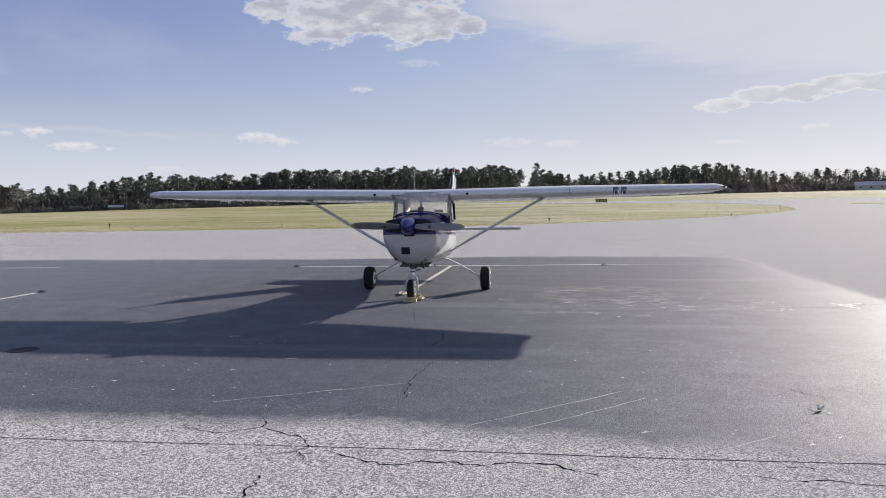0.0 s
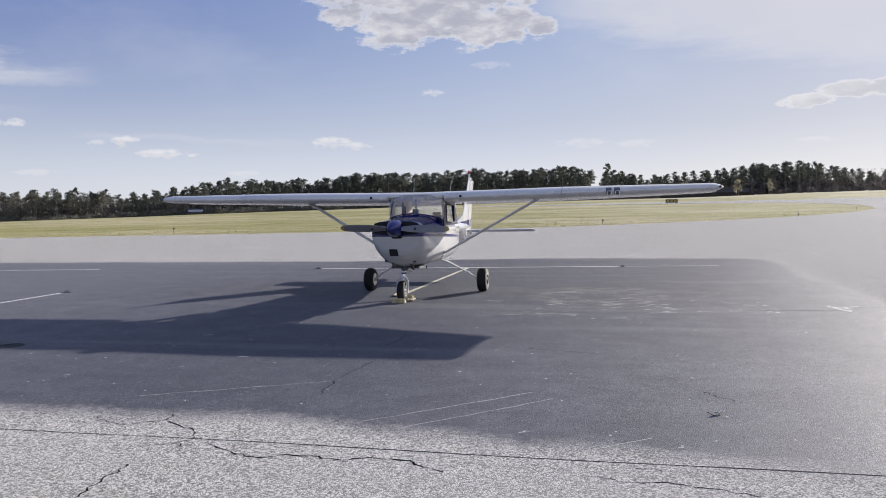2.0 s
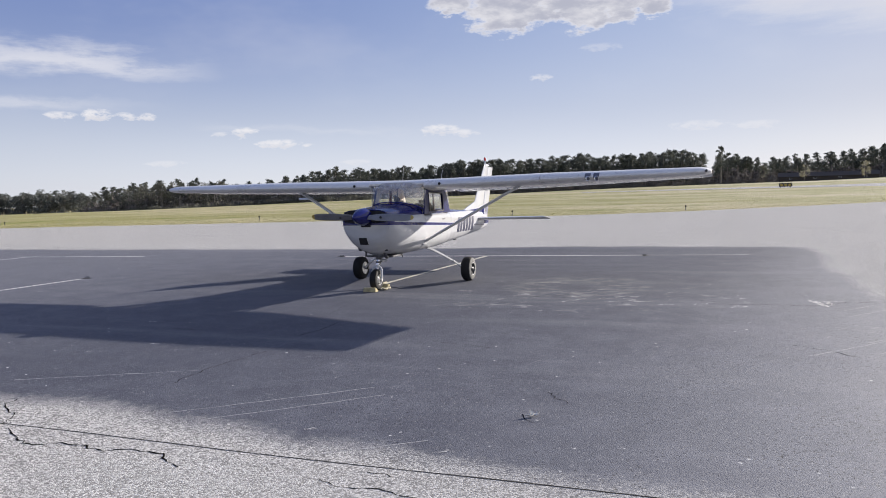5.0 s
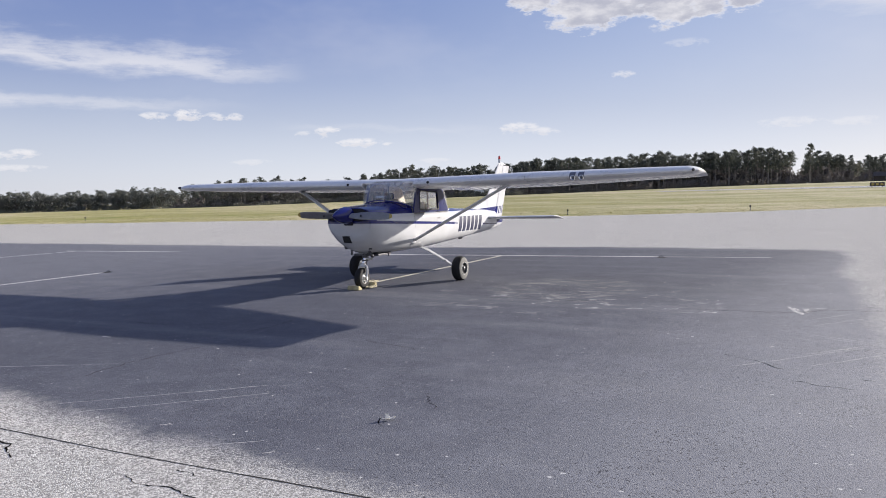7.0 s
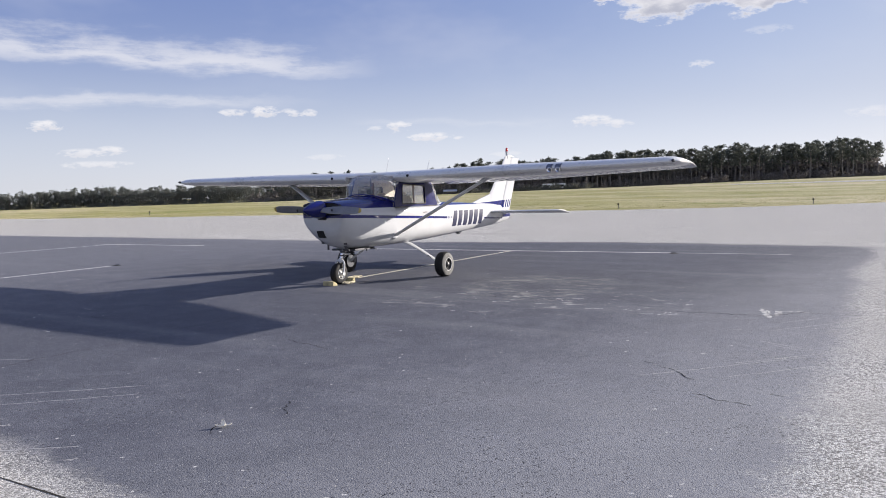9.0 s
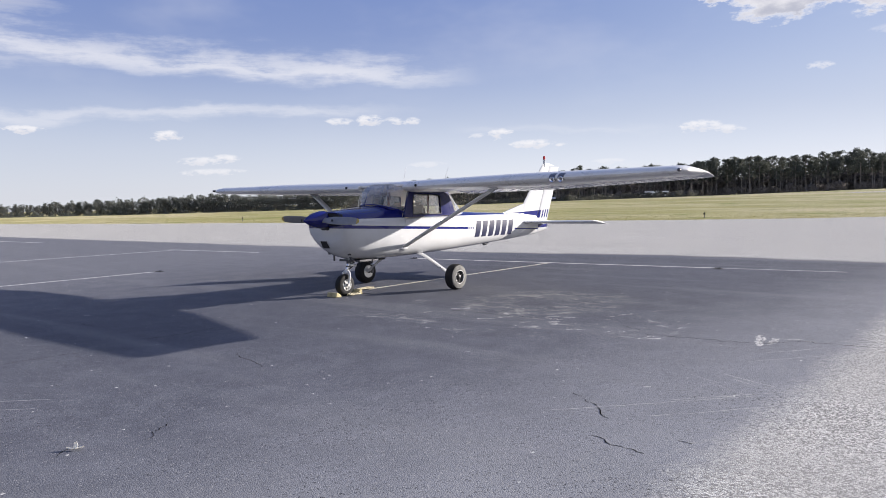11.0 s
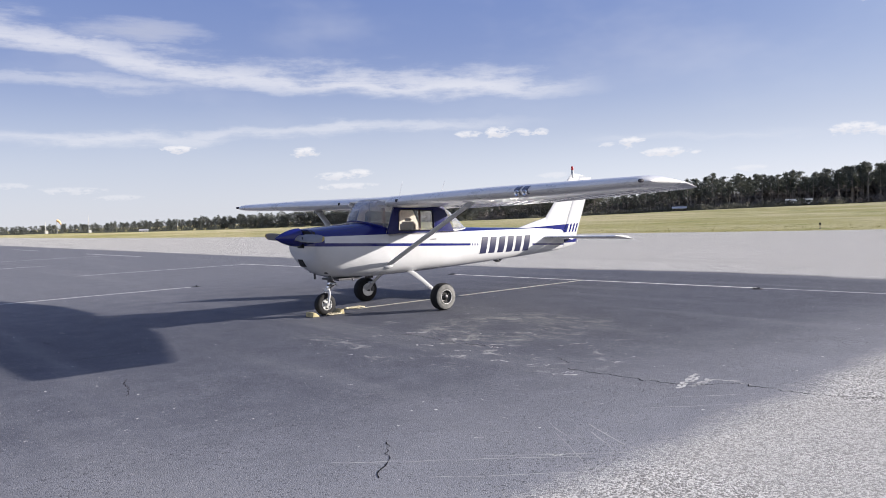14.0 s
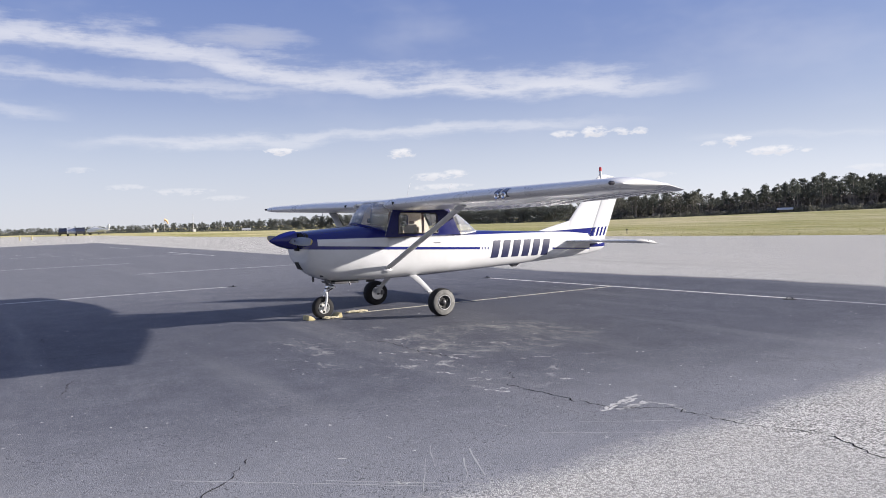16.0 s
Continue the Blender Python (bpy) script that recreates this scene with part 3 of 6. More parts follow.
def loft(rings, cap=True, closed=True, bm=None):
    """A skin over rings of points of equal count."""
    bm = bm or bmesh.new()
    rows = [[bm.verts.new(p) for p in r] for r in rings]
    n = len(rows[0])
    for a, b in zip(rows, rows[1:]):
        for i in range(n if closed else n - 1):
            j = (i + 1) % n
            bm.faces.new((a[i], a[j], b[j], b[i]))
    if cap and closed:
        bm.faces.new(rows[0])
        bm.faces.new(rows[-1][::-1])
    return bm


def box(x0, x1, y0, y1, z0, z1, bevel=0.0, bm=None):
    bm = bm or bmesh.new()
    made = bmesh.ops.create_cube(bm, size=1.0, matrix=Matrix.LocRotScale(((x0 + x1) / 2, (y0 + y1) / 2, (z0 + z1) / 2), None, (x1 - x0, y1 - y0, z1 - z0)))
    if bevel:
        edges = {e for v in made["verts"] for e in v.link_edges}
        bmesh.ops.bevel(bm, geom=list(edges), offset=bevel, segments=2, affect="EDGES")
    return bm


def tube(points, radius, sides=10, bm=None, flat=1.0):
    """A round bar along points; radius is one number or one a point; flat squeezes it across."""
    pts = [Vector(p) for p in points]
    radii = radius if isinstance(radius, (list, tuple)) else [radius] * len(pts)
    rings = []
    for i, p in enumerate(pts):
        d = (pts[min(i + 1, len(pts) - 1)] - pts[max(i - 1, 0)]).normalized()
        side = d.cross(Vector((0, 0, 1)) if abs(d.z) < 0.95 else Vector((1, 0, 0))).normalized()
        up = side.cross(d)
        rings.append([p + (side * math.cos(a) + up * math.sin(a) * flat) * radii[i] for a in (2 * math.pi * k / sides for k in range(sides))])
    return loft(rings, bm=bm)


def lathe(profile, axis="X", at=(0, 0, 0), sides=40, bm=None, cap=True):
    """Turns (along, radius) points round an axis through at."""
    rings = []
    for h, r in profile:
        ring = []
        for k in range(sides):
            a = 2 * math.pi * k / sides
            c, s = r * math.cos(a), r * math.sin(a)
            ring.append(Vector(at) + Vector({"X": (h, c, s), "Y": (c, h, s), "Z": (c, s, h)}[axis]))
        rings.append(ring)
    return loft(rings, cap, bm=bm)


def sheet(grid, thick=0.004):
    """A curved plate through rows of points, given thickness along its normals."""
    bm = bmesh.new()
    rows = [[bm.verts.new(p) for p in r] for r in grid]
    for a, b in zip(rows, rows[1:]):
        for i in range(len(a) - 1):
            bm.faces.new((a[i], a[i + 1], b[i + 1], b[i]))
    bm.normal_update()
    bmesh.ops.solidify(bm, geom=list(bm.faces), thickness=thick)
    return bm


def outline_plate(points, thick, axis=0):
    """A flat polygon (ordered points) pushed along an axis by thick."""
    step = Vector((0, 0, 0))
    step[axis] = thick
    return loft([[Vector(p) for p in points], [Vector(p) + step for p in points]])


def lerp(table, v):
    for (a, *p), (b, *q) in zip(table, table[1:]):
        if v <= b:
            f = 0 if v <= a else (v - a) / (b - a)
            f = f * f * (3 - 2 * f) * 0.4 + f * 0.6
            return [m + (n - m) * f for m, n in zip(p, q)]
    return list(table[-1][1:])


# ---------- ground ----------
EYE = Vector((6.0, -8.0))
RISE = [(-180, -0.3), (-88, -0.22), (-76, -0.38), (-70, -0.58), (-62, -0.76), (-45, -0.80), (-38, -0.62), (-31, -0.43), (-24, -0.33), (-3, 0.0), (5, 0.05), (13, 0.22), (24, 0.33), (60, 0.2), (180, -0.3)]


def height(x, y):
    """The land: flat round the apron, then rising or falling slowly by the compass."""
    dx, dy = x - EYE.x, y - EYE.y
    r = math.hypot(dx, dy)
    if r < 90:
        return 0.0
    s = min(1.0, (r - 90) / 230)
    s = s * s * (3 - 2 * s)
    e = lerp(RISE, math.degrees(math.atan2(dx, dy)))[0]
    return s * (1.45 + min(r, 900) * math.tan(radians(e)))


def polar(az, r):
    return EYE.x + r * math.sin(radians(az)), EYE.y + r * math.cos(radians(az))


def on_land(az, r, lift=0.0):
    x, y = polar(az, r)
    return x, y, height(x, y) + lift


bm = bmesh.new()
radii = [0.0, 20, 45, 70, 90, 105, 120, 140, 165, 195, 230, 270, 320, 380, 450, 540, 660, 820, 1050, 1500, 2300, 3400]
spokes = 144
centre = bm.verts.new((EYE.x, EYE.y, 0.0))
prev = None
for r in radii[1:]:
    row = []
    for k in range(spokes):
        x, y = polar(360 / spokes * k - 180, r)
        row.append(bm.verts.new((x, y, height(x, y))))
    for k in range(spokes):
        j = (k + 1) % spokes
        if prev:
            bm.faces.new((prev[k], prev[j], row[j], row[k]))
        else:
            bm.faces.new((centre, row[j], row[k]))
    prev = row
solid("ground", bm, M_GRASS, "wide airfield ground of dry yellow-green grass", "ground", kind="structure")


def slab(name, outline, mat, label, category, top=0.02, drop=0.25, cells=0.0):
    """Paving with a real edge: a polygon on the land, top metres above it."""
    bm = bmesh.new()
    f = bm.faces.new([bm.verts.new((x, y, 0)) for x, y in outline])
    if cells:
        xs, ys = [p[0] for p in outline], [p[1] for p in outline]
        for axis, lo, hi in ((0, min(xs), max(xs)), (1, min(ys), max(ys))):
            v = lo + cells
            while v < hi:
                no = (1, 0, 0) if axis == 0 else (0, 1, 0)
                co = (v, 0, 0) if axis == 0 else (0, v, 0)
                bmesh.ops.bisect_plane(bm, geom=bm.verts[:] + bm.edges[:] + bm.faces[:], plane_co=co, plane_no=no)
                v += cells
    for v in bm.verts:
        v.co.z = height(v.co.x, v.co.y) + top
    rim = [e for e in bm.edges if e.is_boundary]
    low = bmesh.ops.extrude_edge_only(bm, edges=rim)
    for v in (g for g in low["geom"] if isinstance(g, bmesh.types.BMVert)):
        v.co.z -= drop
    return solid(name, bm, mat, label, category, kind="structure")


def arc_points(points, n=6):
    """Smooth curve through points (Catmull-Rom)."""
    out = []
    for i in range(len(points) - 1):
        p0, p1, p2, p3 = points[max(i - 1, 0)], points[i], points[i + 1], points[min(i + 2, len(points) - 1)]
        for k in range(n):
            t = k / n
            out.append(tuple(0.5 * (2 * b + (c - a) * t + (2 * a - 5 * b + 4 * c - d) * t * t + (3 * b - a - 3 * c + d) * t ** 3) for a, b, c, d in zip(p0, p1, p2, p3)))
    return out + [points[-1]]


# the apron runs on to the grass island; its top is z = 0
edge = arc_points([(-150, 21), (-95, 22.6), (-58, 24.2), (-42, 25.6), (-30, 27.4), (-18, 29.0), (-9, 30.6), (-0.5, 33.4), (7.3, 39.5), (14.5, 47.2), (22, 58.5), (30, 76), (35, 94), (37.5, 110), (36.5, 130), (30, 146), (16, 158)], 5)
apron = edge + [(-30, 176), (-30, 186), (60, 172), (230, 150), (260, 60), (200, -120), (-190, -120), (-190, 6)]
slab("pavement", apron, M_ASPHALT, "old grey asphalt apron with a dark seal-coated parking area", "pavement", top=0.0, cells=22.0)
bpy.data.objects["ground"].location.z = -0.03
island = arc_points([(70, 96), (52, 112), (58, 124), (90, 128), (140, 120), (180, 90), (120, 82), (70, 96)], 5)[:-1]
slab("grass_verge", island, M_GRASS, "low grass island beyond the taxiway", "grass", top=0.04, drop=0.1, cells=12.0)


def strip(name, pts, width, mat, label, category="marking", lift=0.0014, group="", rag=0.0, seed=1):
    """A painted band or crack along a polyline on the apron, lying on it."""
    rnd = random.Random(seed)
    pts = [Vector((p[0], p[1], 0)) for p in pts]
    bm = bmesh.new()
    rows = []
    for i, p in enumerate(pts):
        d = (pts[min(i + 1, len(pts) - 1)] - pts[max(i - 1, 0)]).normalized()
        s = Vector((-d.y, d.x, 0))
        a, b = (width / 2 * (1 + rag * rnd.uniform(-1, 1)) for _ in range(2))
        rows.append([bm.verts.new(p + s * a + Vector((0, 0, lift))), bm.verts.new(p - s * b + Vector((0, 0, lift)))])
    for a, b in zip(rows, rows[1:]):
        bm.faces.new((a[0], a[1], b[1], b[0]))
    return solid(name, bm, mat, label, category, group, "structure")


def jagged(points, step, sway, seed):
    rnd = random.Random(seed)
    out = []
    for a, b in zip(points, points[1:]):
        a, b = Vector(a), Vector(b)
        n = max(1, int((b - a).length / step))
        side = Vector((-(b - a).y, (b - a).x)).normalized()
        for k in range(n):
            out.append(a.lerp(b, k / n) + side * (rnd.gauss(0, sway) if k else 0))
    return out + [Vector(points[-1])]


# tie-down bay markings
W_LINES = [((-3.9, 5.96), (3.4, 6.49)), ((-7.3, -9.0), (-6.96, 0.95)), ((-14.3, 5.45), (-9.9, 5.78)), ((-14.35, 0.3), (-13.9, 5.4)),
           ((-22.6, -9.0), (-22.3, 1.5)), ((-33.8, 5.7), (-25.4, 5.9)), ((-29.5, 0.6), (-29.3, 5.8)), ((-43.0, -8.0), (-41.9, 0.8)), ((-52.0, 5.6), (-45.0, 5.8)), ((-36.9, -8.0), (-36.6, 1.2))]
for a, b in W_LINES:
    strip("bay_line", [Vector(a).lerp(Vector(b), k / 12) for k in range(13)], 0.085, M_LINE_W, "worn cream painted bay line on the apron", "marking", group="bay lines", rag=0.1)
strip("bay_line", [Vector((3.42, 6.49)).lerp(Vector((5.6, 6.65)), k / 12) for k in range(13)], 0.085, M_SCRATCH, "almost worn-away stretch of a painted bay line", "marking", group="bay lines", rag=0.3)
strip("lead_line", [Vector((-0.27, 0.85)).lerp(Vector((-0.12, 6.2)), k / 12) for k in range(13)], 0.085, M_LINE_Y, "worn yellow painted lead-in line under the aeroplane", "marking", rag=0.12)
strip("paving_joint", [(x, -6.89 + 0.012 * math.sin(x * 1.7)) for x in np.arange(-30, 7.5, 0.4)], 0.010, M_TAR, "narrow dark joint between asphalt lanes", "joint", rag=0.5)
EDGE_CRACKS = [([(-0.57, -6.52), (-0.26, -6.66), (-0.14, -6.63), (0.03, -6.51)], 0.010), ([(0.0, -6.36), (0.03, -6.50), (0.22, -6.62), (0.37, -6.69), (0.48, -6.85)], 0.018), ([(0.48, -6.86), (0.44, -6.99), (0.30, -7.05)], 0.014), ([(0.46, -6.99), (0.53, -7.13)], 0.012),
          ([(0.62, -6.95), (0.79, -7.05), (0.93, -7.13), (1.10, -7.17), (1.26, -7.08)], 0.017), ([(1.26, -7.08), (1.42, -7.08), (1.61, -7.12), (1.84, -7.06), (2.05, -7.06), (2.17, -7.17), (2.30, -7.22)], 0.017),
          ([(0.36, -7.41), (0.40, -7.54), (0.36, -7.62), (0.42, -7.92)], 0.018), ([(3.17, -7.15), (3.32, -7.21), (3.5, -7.18), (3.66, -7.22), (3.84, -7.24), (4.0, -7.31)], 0.015), ([(3.38, -6.98), (3.53, -7.01)], 0.014)]
BAY_CRACKS = [([(0.9, -5.65), (0.84, -5.1), (0.86, -4.84), (0.93, -4.35)], 0.013), ([(0.80, -3.55), (0.88, -3.14), (0.83, -2.7)], 0.012), ([(0.41, -2.19), (0.3, -1.6), (0.18, -0.97)], 0.007),
          ([(2.37, -3.48), (2.57, -3.58), (2.85, -3.61), (3.07, -3.72)], 0.012), ([(5.77, -2.95), (5.93, -3.05), (6.08, -3.16), (6.22, -3.34), (6.28, -3.37)], 0.010), ([(6.36, -3.74), (6.58, -3.82), (6.75, -3.86)], 0.012), ([(6.81, -3.54), (6.90, -3.55)], 0.012),
          ([(4.78, -0.16), (4.93, -0.24), (5.05, -0.30)], 0.012), ([(5.20, -0.50), (5.49, -0.49), (5.82, -0.45), (6.13, -0.44), (6.34, -0.38), (6.50, -0.18), (6.63, -0.07), (6.81, -0.09), (7.13, -0.07), (7.35, 0.0), (7.54, 0.14), (7.69, 0.12), (7.86, 0.02), (8.06, -0.06), (8.6, 0.02)], 0.015),
          ([(2.24, -0.34), (2.5, -0.20), (2.87, -0.20), (3.21, -0.25), (3.51, -0.22), (3.93, -0.10)], 0.014), ([(3.92, -5.72), (4.03, -5.88)], 0.010), ([(3.96, -5.14), (4.16, -5.40)], 0.008), ([(-0.97, -3.48), (-0.65, -3.49)], 0.012)]
for i, (pts, w) in enumerate(EDGE_CRACKS + BAY_CRACKS):
    strip("pavement_crack", jagged(pts, 0.04, 0.013, i), w * 0.54, M_CRACK, "thin jagged open crack in the asphalt", "crack", 0.0016, "pavement cracks", 0.95, i)
SCRATCHES = [((1.49, -6.33), (2.62, -5.33)), ((1.80, -6.45), (2.79, -5.51)), ((2.98, -6.80), (3.50, -6.40)), ((6.47, -1.22), (6.93, -0.65)), ((6.44, -0.84), (6.86, -0.30)), ((5.86, -3.42), (6.90, -2.27)),
             ((6.47, -3.17), (7.0, -2.56)), ((6.45, -2.09), (6.90, -2.38)), ((6.58, -1.90), (6.91, -2.12)), ((6.25, -1.93), (6.60, -2.12)), ((6.45, -1.77), (6.90, -1.98)), ((-0.6, -5.9), (0.8, -5.2)), ((6.42, -2.72), (7.0, -2.09))]
for i, (a, b) in enumerate(SCRATCHES):
    strip("scratch", jagged([a, b], 0.12, 0.006, i), 0.010, M_SCRATCH, "faint pale scrape on the seal coat", "scrape", 0.0008, "scrapes", 0.6, i)

# loose bits and inlets on the apron
bm = lathe([(0.0, 0.16), (0.004, 0.15), (0.005, 0.13), (0.003, 0.12), (0.003, 0.0)], "Z", (-3.6, -4.05, 0.0), 28)
solid("drain_cover", bm, M_DARK, "round dark iron cover set in the apron", "drain cover")
for x, y, turn in ((-3.85, 5.96, 10), (3.47, 6.36, 40), (-6.95, 0.95, 0)):
    ring = thing("tie_down_anchor", "small steel tie-down ring in a plate on the apron", "anchor", (x, y, 0), turn, "tie-down anchors")
    part("plate", lathe([(0.0, 0.10), (0.005, 0.095), (0.006, 0.06), (0.003, 0.055), (0.003, 0.0)], "Z", (0, 0, 0), 20), M_DARK, ring)
    part("ring", tube([(0.05 * math.cos(a), 0.02 + 0.01 * math.sin(a), 0.018 + 0.012 * math.sin(a)) for a in np.linspace(0, 2 * math.pi, 15)], 0.006, 6), M_STEEL, ring)
leaf = thing("dry_leaf", "curled bleached dry leaf lying on the asphalt", "leaf", (4.0, -5.76, 0.0), 20)
for a, reach, rise in ((0.5, 0.055, 0.012), (3.5, 0.050, 0.010), (1.9, 0.026, 0.034)):
    c, d = math.cos(a), math.sin(a)
    rows = []
    for k in range(6):
        f = k / 5
        half = 0.015 * math.sin(math.pi * (0.12 + 0.84 * f))
        bend = rise * f * f + 0.004
        rows.append([(reach * f * c - g * half * d, reach * f * d + g * half * c, bend + 0.010 * abs(g)) for g in (-1, -0.4, 0.4, 1)])
    part("lobe", sheet(rows, 0.0012), M_SCRAP, leaf)
part("stem", tube([(0, 0, 0.004), (-0.010, 0.010, 0.014), (-0.018, 0.020, 0.032), (-0.020, 0.024, 0.044)], [0.003, 0.0025, 0.002, 0.0015], 6), M_SCRAP, leaf)
SCRAPES = [((6.33, -0.52), (6.18, 0.04), 0.040), ((6.34, -0.46), (6.24, -0.05), 0.030), ((6.39, -0.40), (6.36, -0.08), 0.050), ((6.36, -0.10), (6.58, 0.0), 0.035), ((6.42, -0.34), (6.40, -0.20), 0.045), ((6.60, -0.06), (6.72, -0.07), 0.018)]
# short chalky flecks: place, length and lie
FLECKS = [(4.0, 0.02, 0.14, 0.5), (4.87, -0.54, 0.20, 0.7), (5.34, -0.71, 0.22, 0.6), (5.30, -0.62, 0.12, 1.2), (5.36, 0.01, 0.15, 0.7), (4.46, -0.63, 0.2, 0.4), (6.74, -2.38, 0.10, 0.9), (6.70, -2.42, 0.07, 0.3), (6.13, -2.48, 0.06, 0.8),
          (5.93, -2.05, 0.07, 0.2), (2.67, -6.40, 0.08, 0.4), (3.66, -6.55, 0.07, 1.0), (3.9, -0.15, 0.2, 0.1), (3.2, -0.55, 0.22, 0.3), (3.75, -0.50, 0.2, 0.5),
          (4.47, 0.52, 0.18, 0.8), (2.4, -0.05, 0.25, 0.6), (3.0, -1.4, 0.05, 0.3), (4.2, -2.2, 0.05, 1.0), (-0.9, -4.8, 0.05, 0.2), (-1.8, -5.3, 0.05, 0.3), (-0.5, -4.3, 0.12, 0.1), (-1.6, -3.1, 0.12, 0.2), (-5.2, -1.0, 0.12, 0.3), (-4.0, 0.4, 0.2, 0.2), (-6.1, -0.9, 0.12, 0.1)]
for i, (a, c, w) in enumerate(SCRAPES):
    strip("scrape", jagged([a, c], 0.04, 0.014, i + 40), w * 0.8, M_SCRAPE, "bright ragged scrape beside a crack", "scrape", 0.0012, "scrapes", 0.9, i)
for i, (x, y, span, lie) in enumerate(FLECKS):
    c, d = math.cos(lie) * span / 2, math.sin(lie) * span / 2
    strip("scrape", jagged([(x - c, y - d), (x + c, y + d)], 0.025, 0.018, i + 70), 0.012 + span * 0.05, M_SCRAPE, "small chalky scuff on the seal coat", "scrape", 0.0012, "chalk scuffs", 0.95, i)

# ---------- the aeroplane ----------
plane = thing("aeroplane", "white and blue high-wing two-seat light aeroplane parked on the apron", "aeroplane")


def section(w, zb, zt, n_low, n_up, zm=None, count=40, cut=None):
    """A rounded body section: half width w between zb and zt, squarer for higher n."""
    zm = (zb + zt) / 2 + 0.04 if zm is None else zm
    pts = []
    for k in range(count):
        a = 2 * math.pi * k / count
        c, s = math.cos(a), math.sin(a)
        n, h = (n_up, zt - zm) if s > 0 else (n_low, zm - zb)
        x = math.copysign(abs(c) ** (2 / n), c) * w
        z = zm + math.copysign(abs(s) ** (2 / n), s) * h
        pts.append((x, z if cut is None else min(z, cut)))
    return pts


COWL = [(-0.235, 0.378, 0.90, 1.286, 2.3, 2.7, 1.09), (-0.218, 0.402, 0.83, 1.297, 2.4, 2.7, 1.09), (-0.17, 0.418, 0.755, 1.30, 2.4, 2.7, 1.09), (-0.08, 0.435, 0.672, 1.308, 2.4, 2.7, 1.08), (0.05, 0.45, 0.602, 1.318, 2.4, 2.7, 1.07),
        (0.22, 0.462, 0.555, 1.33, 2.5, 2.7, 1.05), (0.45, 0.476, 0.532, 1.345, 2.6, 2.7, 1.01), (0.70, 0.487, 0.53, 1.37, 2.8, 2.8, 0.95), (1.0, 0.4955, 0.53, 1.375, 3.0, 3.1, 0.89)]
BODY = [(1.0, 0.495, 0.53, 1.17, 3.0, 9.0), (1.5, 0.50, 0.533, 1.165, 3.0, 9.0), (2.0, 0.475, 0.54, 1.165, 3.0, 8.0), (2.3, 0.435, 0.548, 1.165, 3.0, 6.0), (2.6, 0.385, 0.556, 1.185, 2.9, 3.6),
        (2.95, 0.33, 0.565, 1.205, 2.8, 3.0), (3.5, 0.268, 0.586, 1.176, 2.8, 2.9), (4.3, 0.192, 0.618, 1.142, 2.7, 2.7), (5.0, 0.120, 0.652, 1.105, 2.6, 2.5), (5.47, 0.070, 0.680, 1.06, 2.5, 2.3)]


def rings_of(table, steps):
    ys = []
    for a, b in zip(table, table[1:]):
        ys += [a[0] + (b[0] - a[0]) * k / steps for k in range(steps)]
    ys.append(table[-1][0])
    out = []
    for y in ys:
        v = lerp(table, y)
        sec = section(*v[:5], zm=v[5]) if len(v) > 5 else section(*v[:5])
        out.append([(x, y, z) for x, z in sec])
    return out


def skin_x(y, z):
    """How far the body's side stands out at y and z."""
    w, zb, zt, nl, nu = lerp(BODY, y)
    zm = (zb + zt) / 2 + 0.04
    n, h = (nu, zt - zm) if z > zm else (nl, zm - zb)
    return w * max(0.0, 1 - (abs(z - zm) / h) ** n) ** (1 / n)


cowl = part("cowling", loft(rings_of(COWL, 3)), M_BODY, plane, "blue over white engine cowling", 55)
body = part("fuselage", loft(rings_of(BODY, 3)), M_BODY, plane, "white fuselage with a blue stripe", 50)
# nose openings
for s in (-1, 1):
    pts = [(s * x, -0.256, z) for x, z in ((0.10, 1.09), (0.08, 1.280), (0.25, 1.279), (0.345, 1.252), (0.372, 1.18), (0.345, 1.10), (0.2, 1.082))]
    part("cooling_inlet", outline_plate(pts, 0.05, 1), M_DARK, cowl, "dark cooling inlet in the nose bowl")
    # lips and band in the darker blue, as painted shade on the nose front
    part("inlet_lip", tube([Vector(p) for p in pts] + [Vector(pts[0])], 0.007, 6), M_DARKBLUE, cowl)
part("nose_band", outline_plate([(-0.13, -0.245, 1.065), (-0.13, -0.245, 1.25), (0.13, -0.245, 1.25), (0.13, -0.245, 1.065)], 0.03, 1), M_DARKBLUE, cowl)
part("lower_inlet", box(-0.075, 0.085, -0.262, -0.20, 1.022, 1.078, 0.008), M_DARK, cowl, "small dark gap under the spinner")
part("air_filter", loft([[(x, y, z) for y, z in ((-0.192, 0.748), (-0.238, 0.855), (-0.15, 0.86), (-0.10, 0.74))] for x in (-0.125, 0.005)]), M_DARK, cowl, "square dark air filter in the lower nose")
part("exhaust", tube([(0.13, 0.12, 0.62), (0.14, 0.14, 0.55), (0.15, 0.18, 0.515)], 0.026, 12), M_STEEL, cowl, "short dark exhaust pipe")
part("cowl_flap", box(-0.24, 0.24, 0.22, 0.62, 0.515, 0.545, 0.01), M_STEEL, cowl, "dark cowl outlet lip")
for x, y in ((-0.255, 0.06), (0.205, 0.04)):
    part("drain_boss", lathe([(0.0, 0.0), (0.0, 0.026), (0.03, 0.036), (0.06, 0.04)], "Z", (x, y, 0.632), 14), M_STEEL, cowl, "dark round fitting under the nose")
part("breather", tube([(-0.15, 0.05, 0.66), (-0.16, 0.06, 0.54)], 0.016, 8), M_STEEL, cowl)

# spinner and propeller
spin = [(-0.655, 0.004), (-0.62, 0.028), (-0.56, 0.062), (-0.48, 0.096), (-0.40, 0.120), (-0.34, 0.131), (-0.275, 0.135), (-0.262, 0.12)]
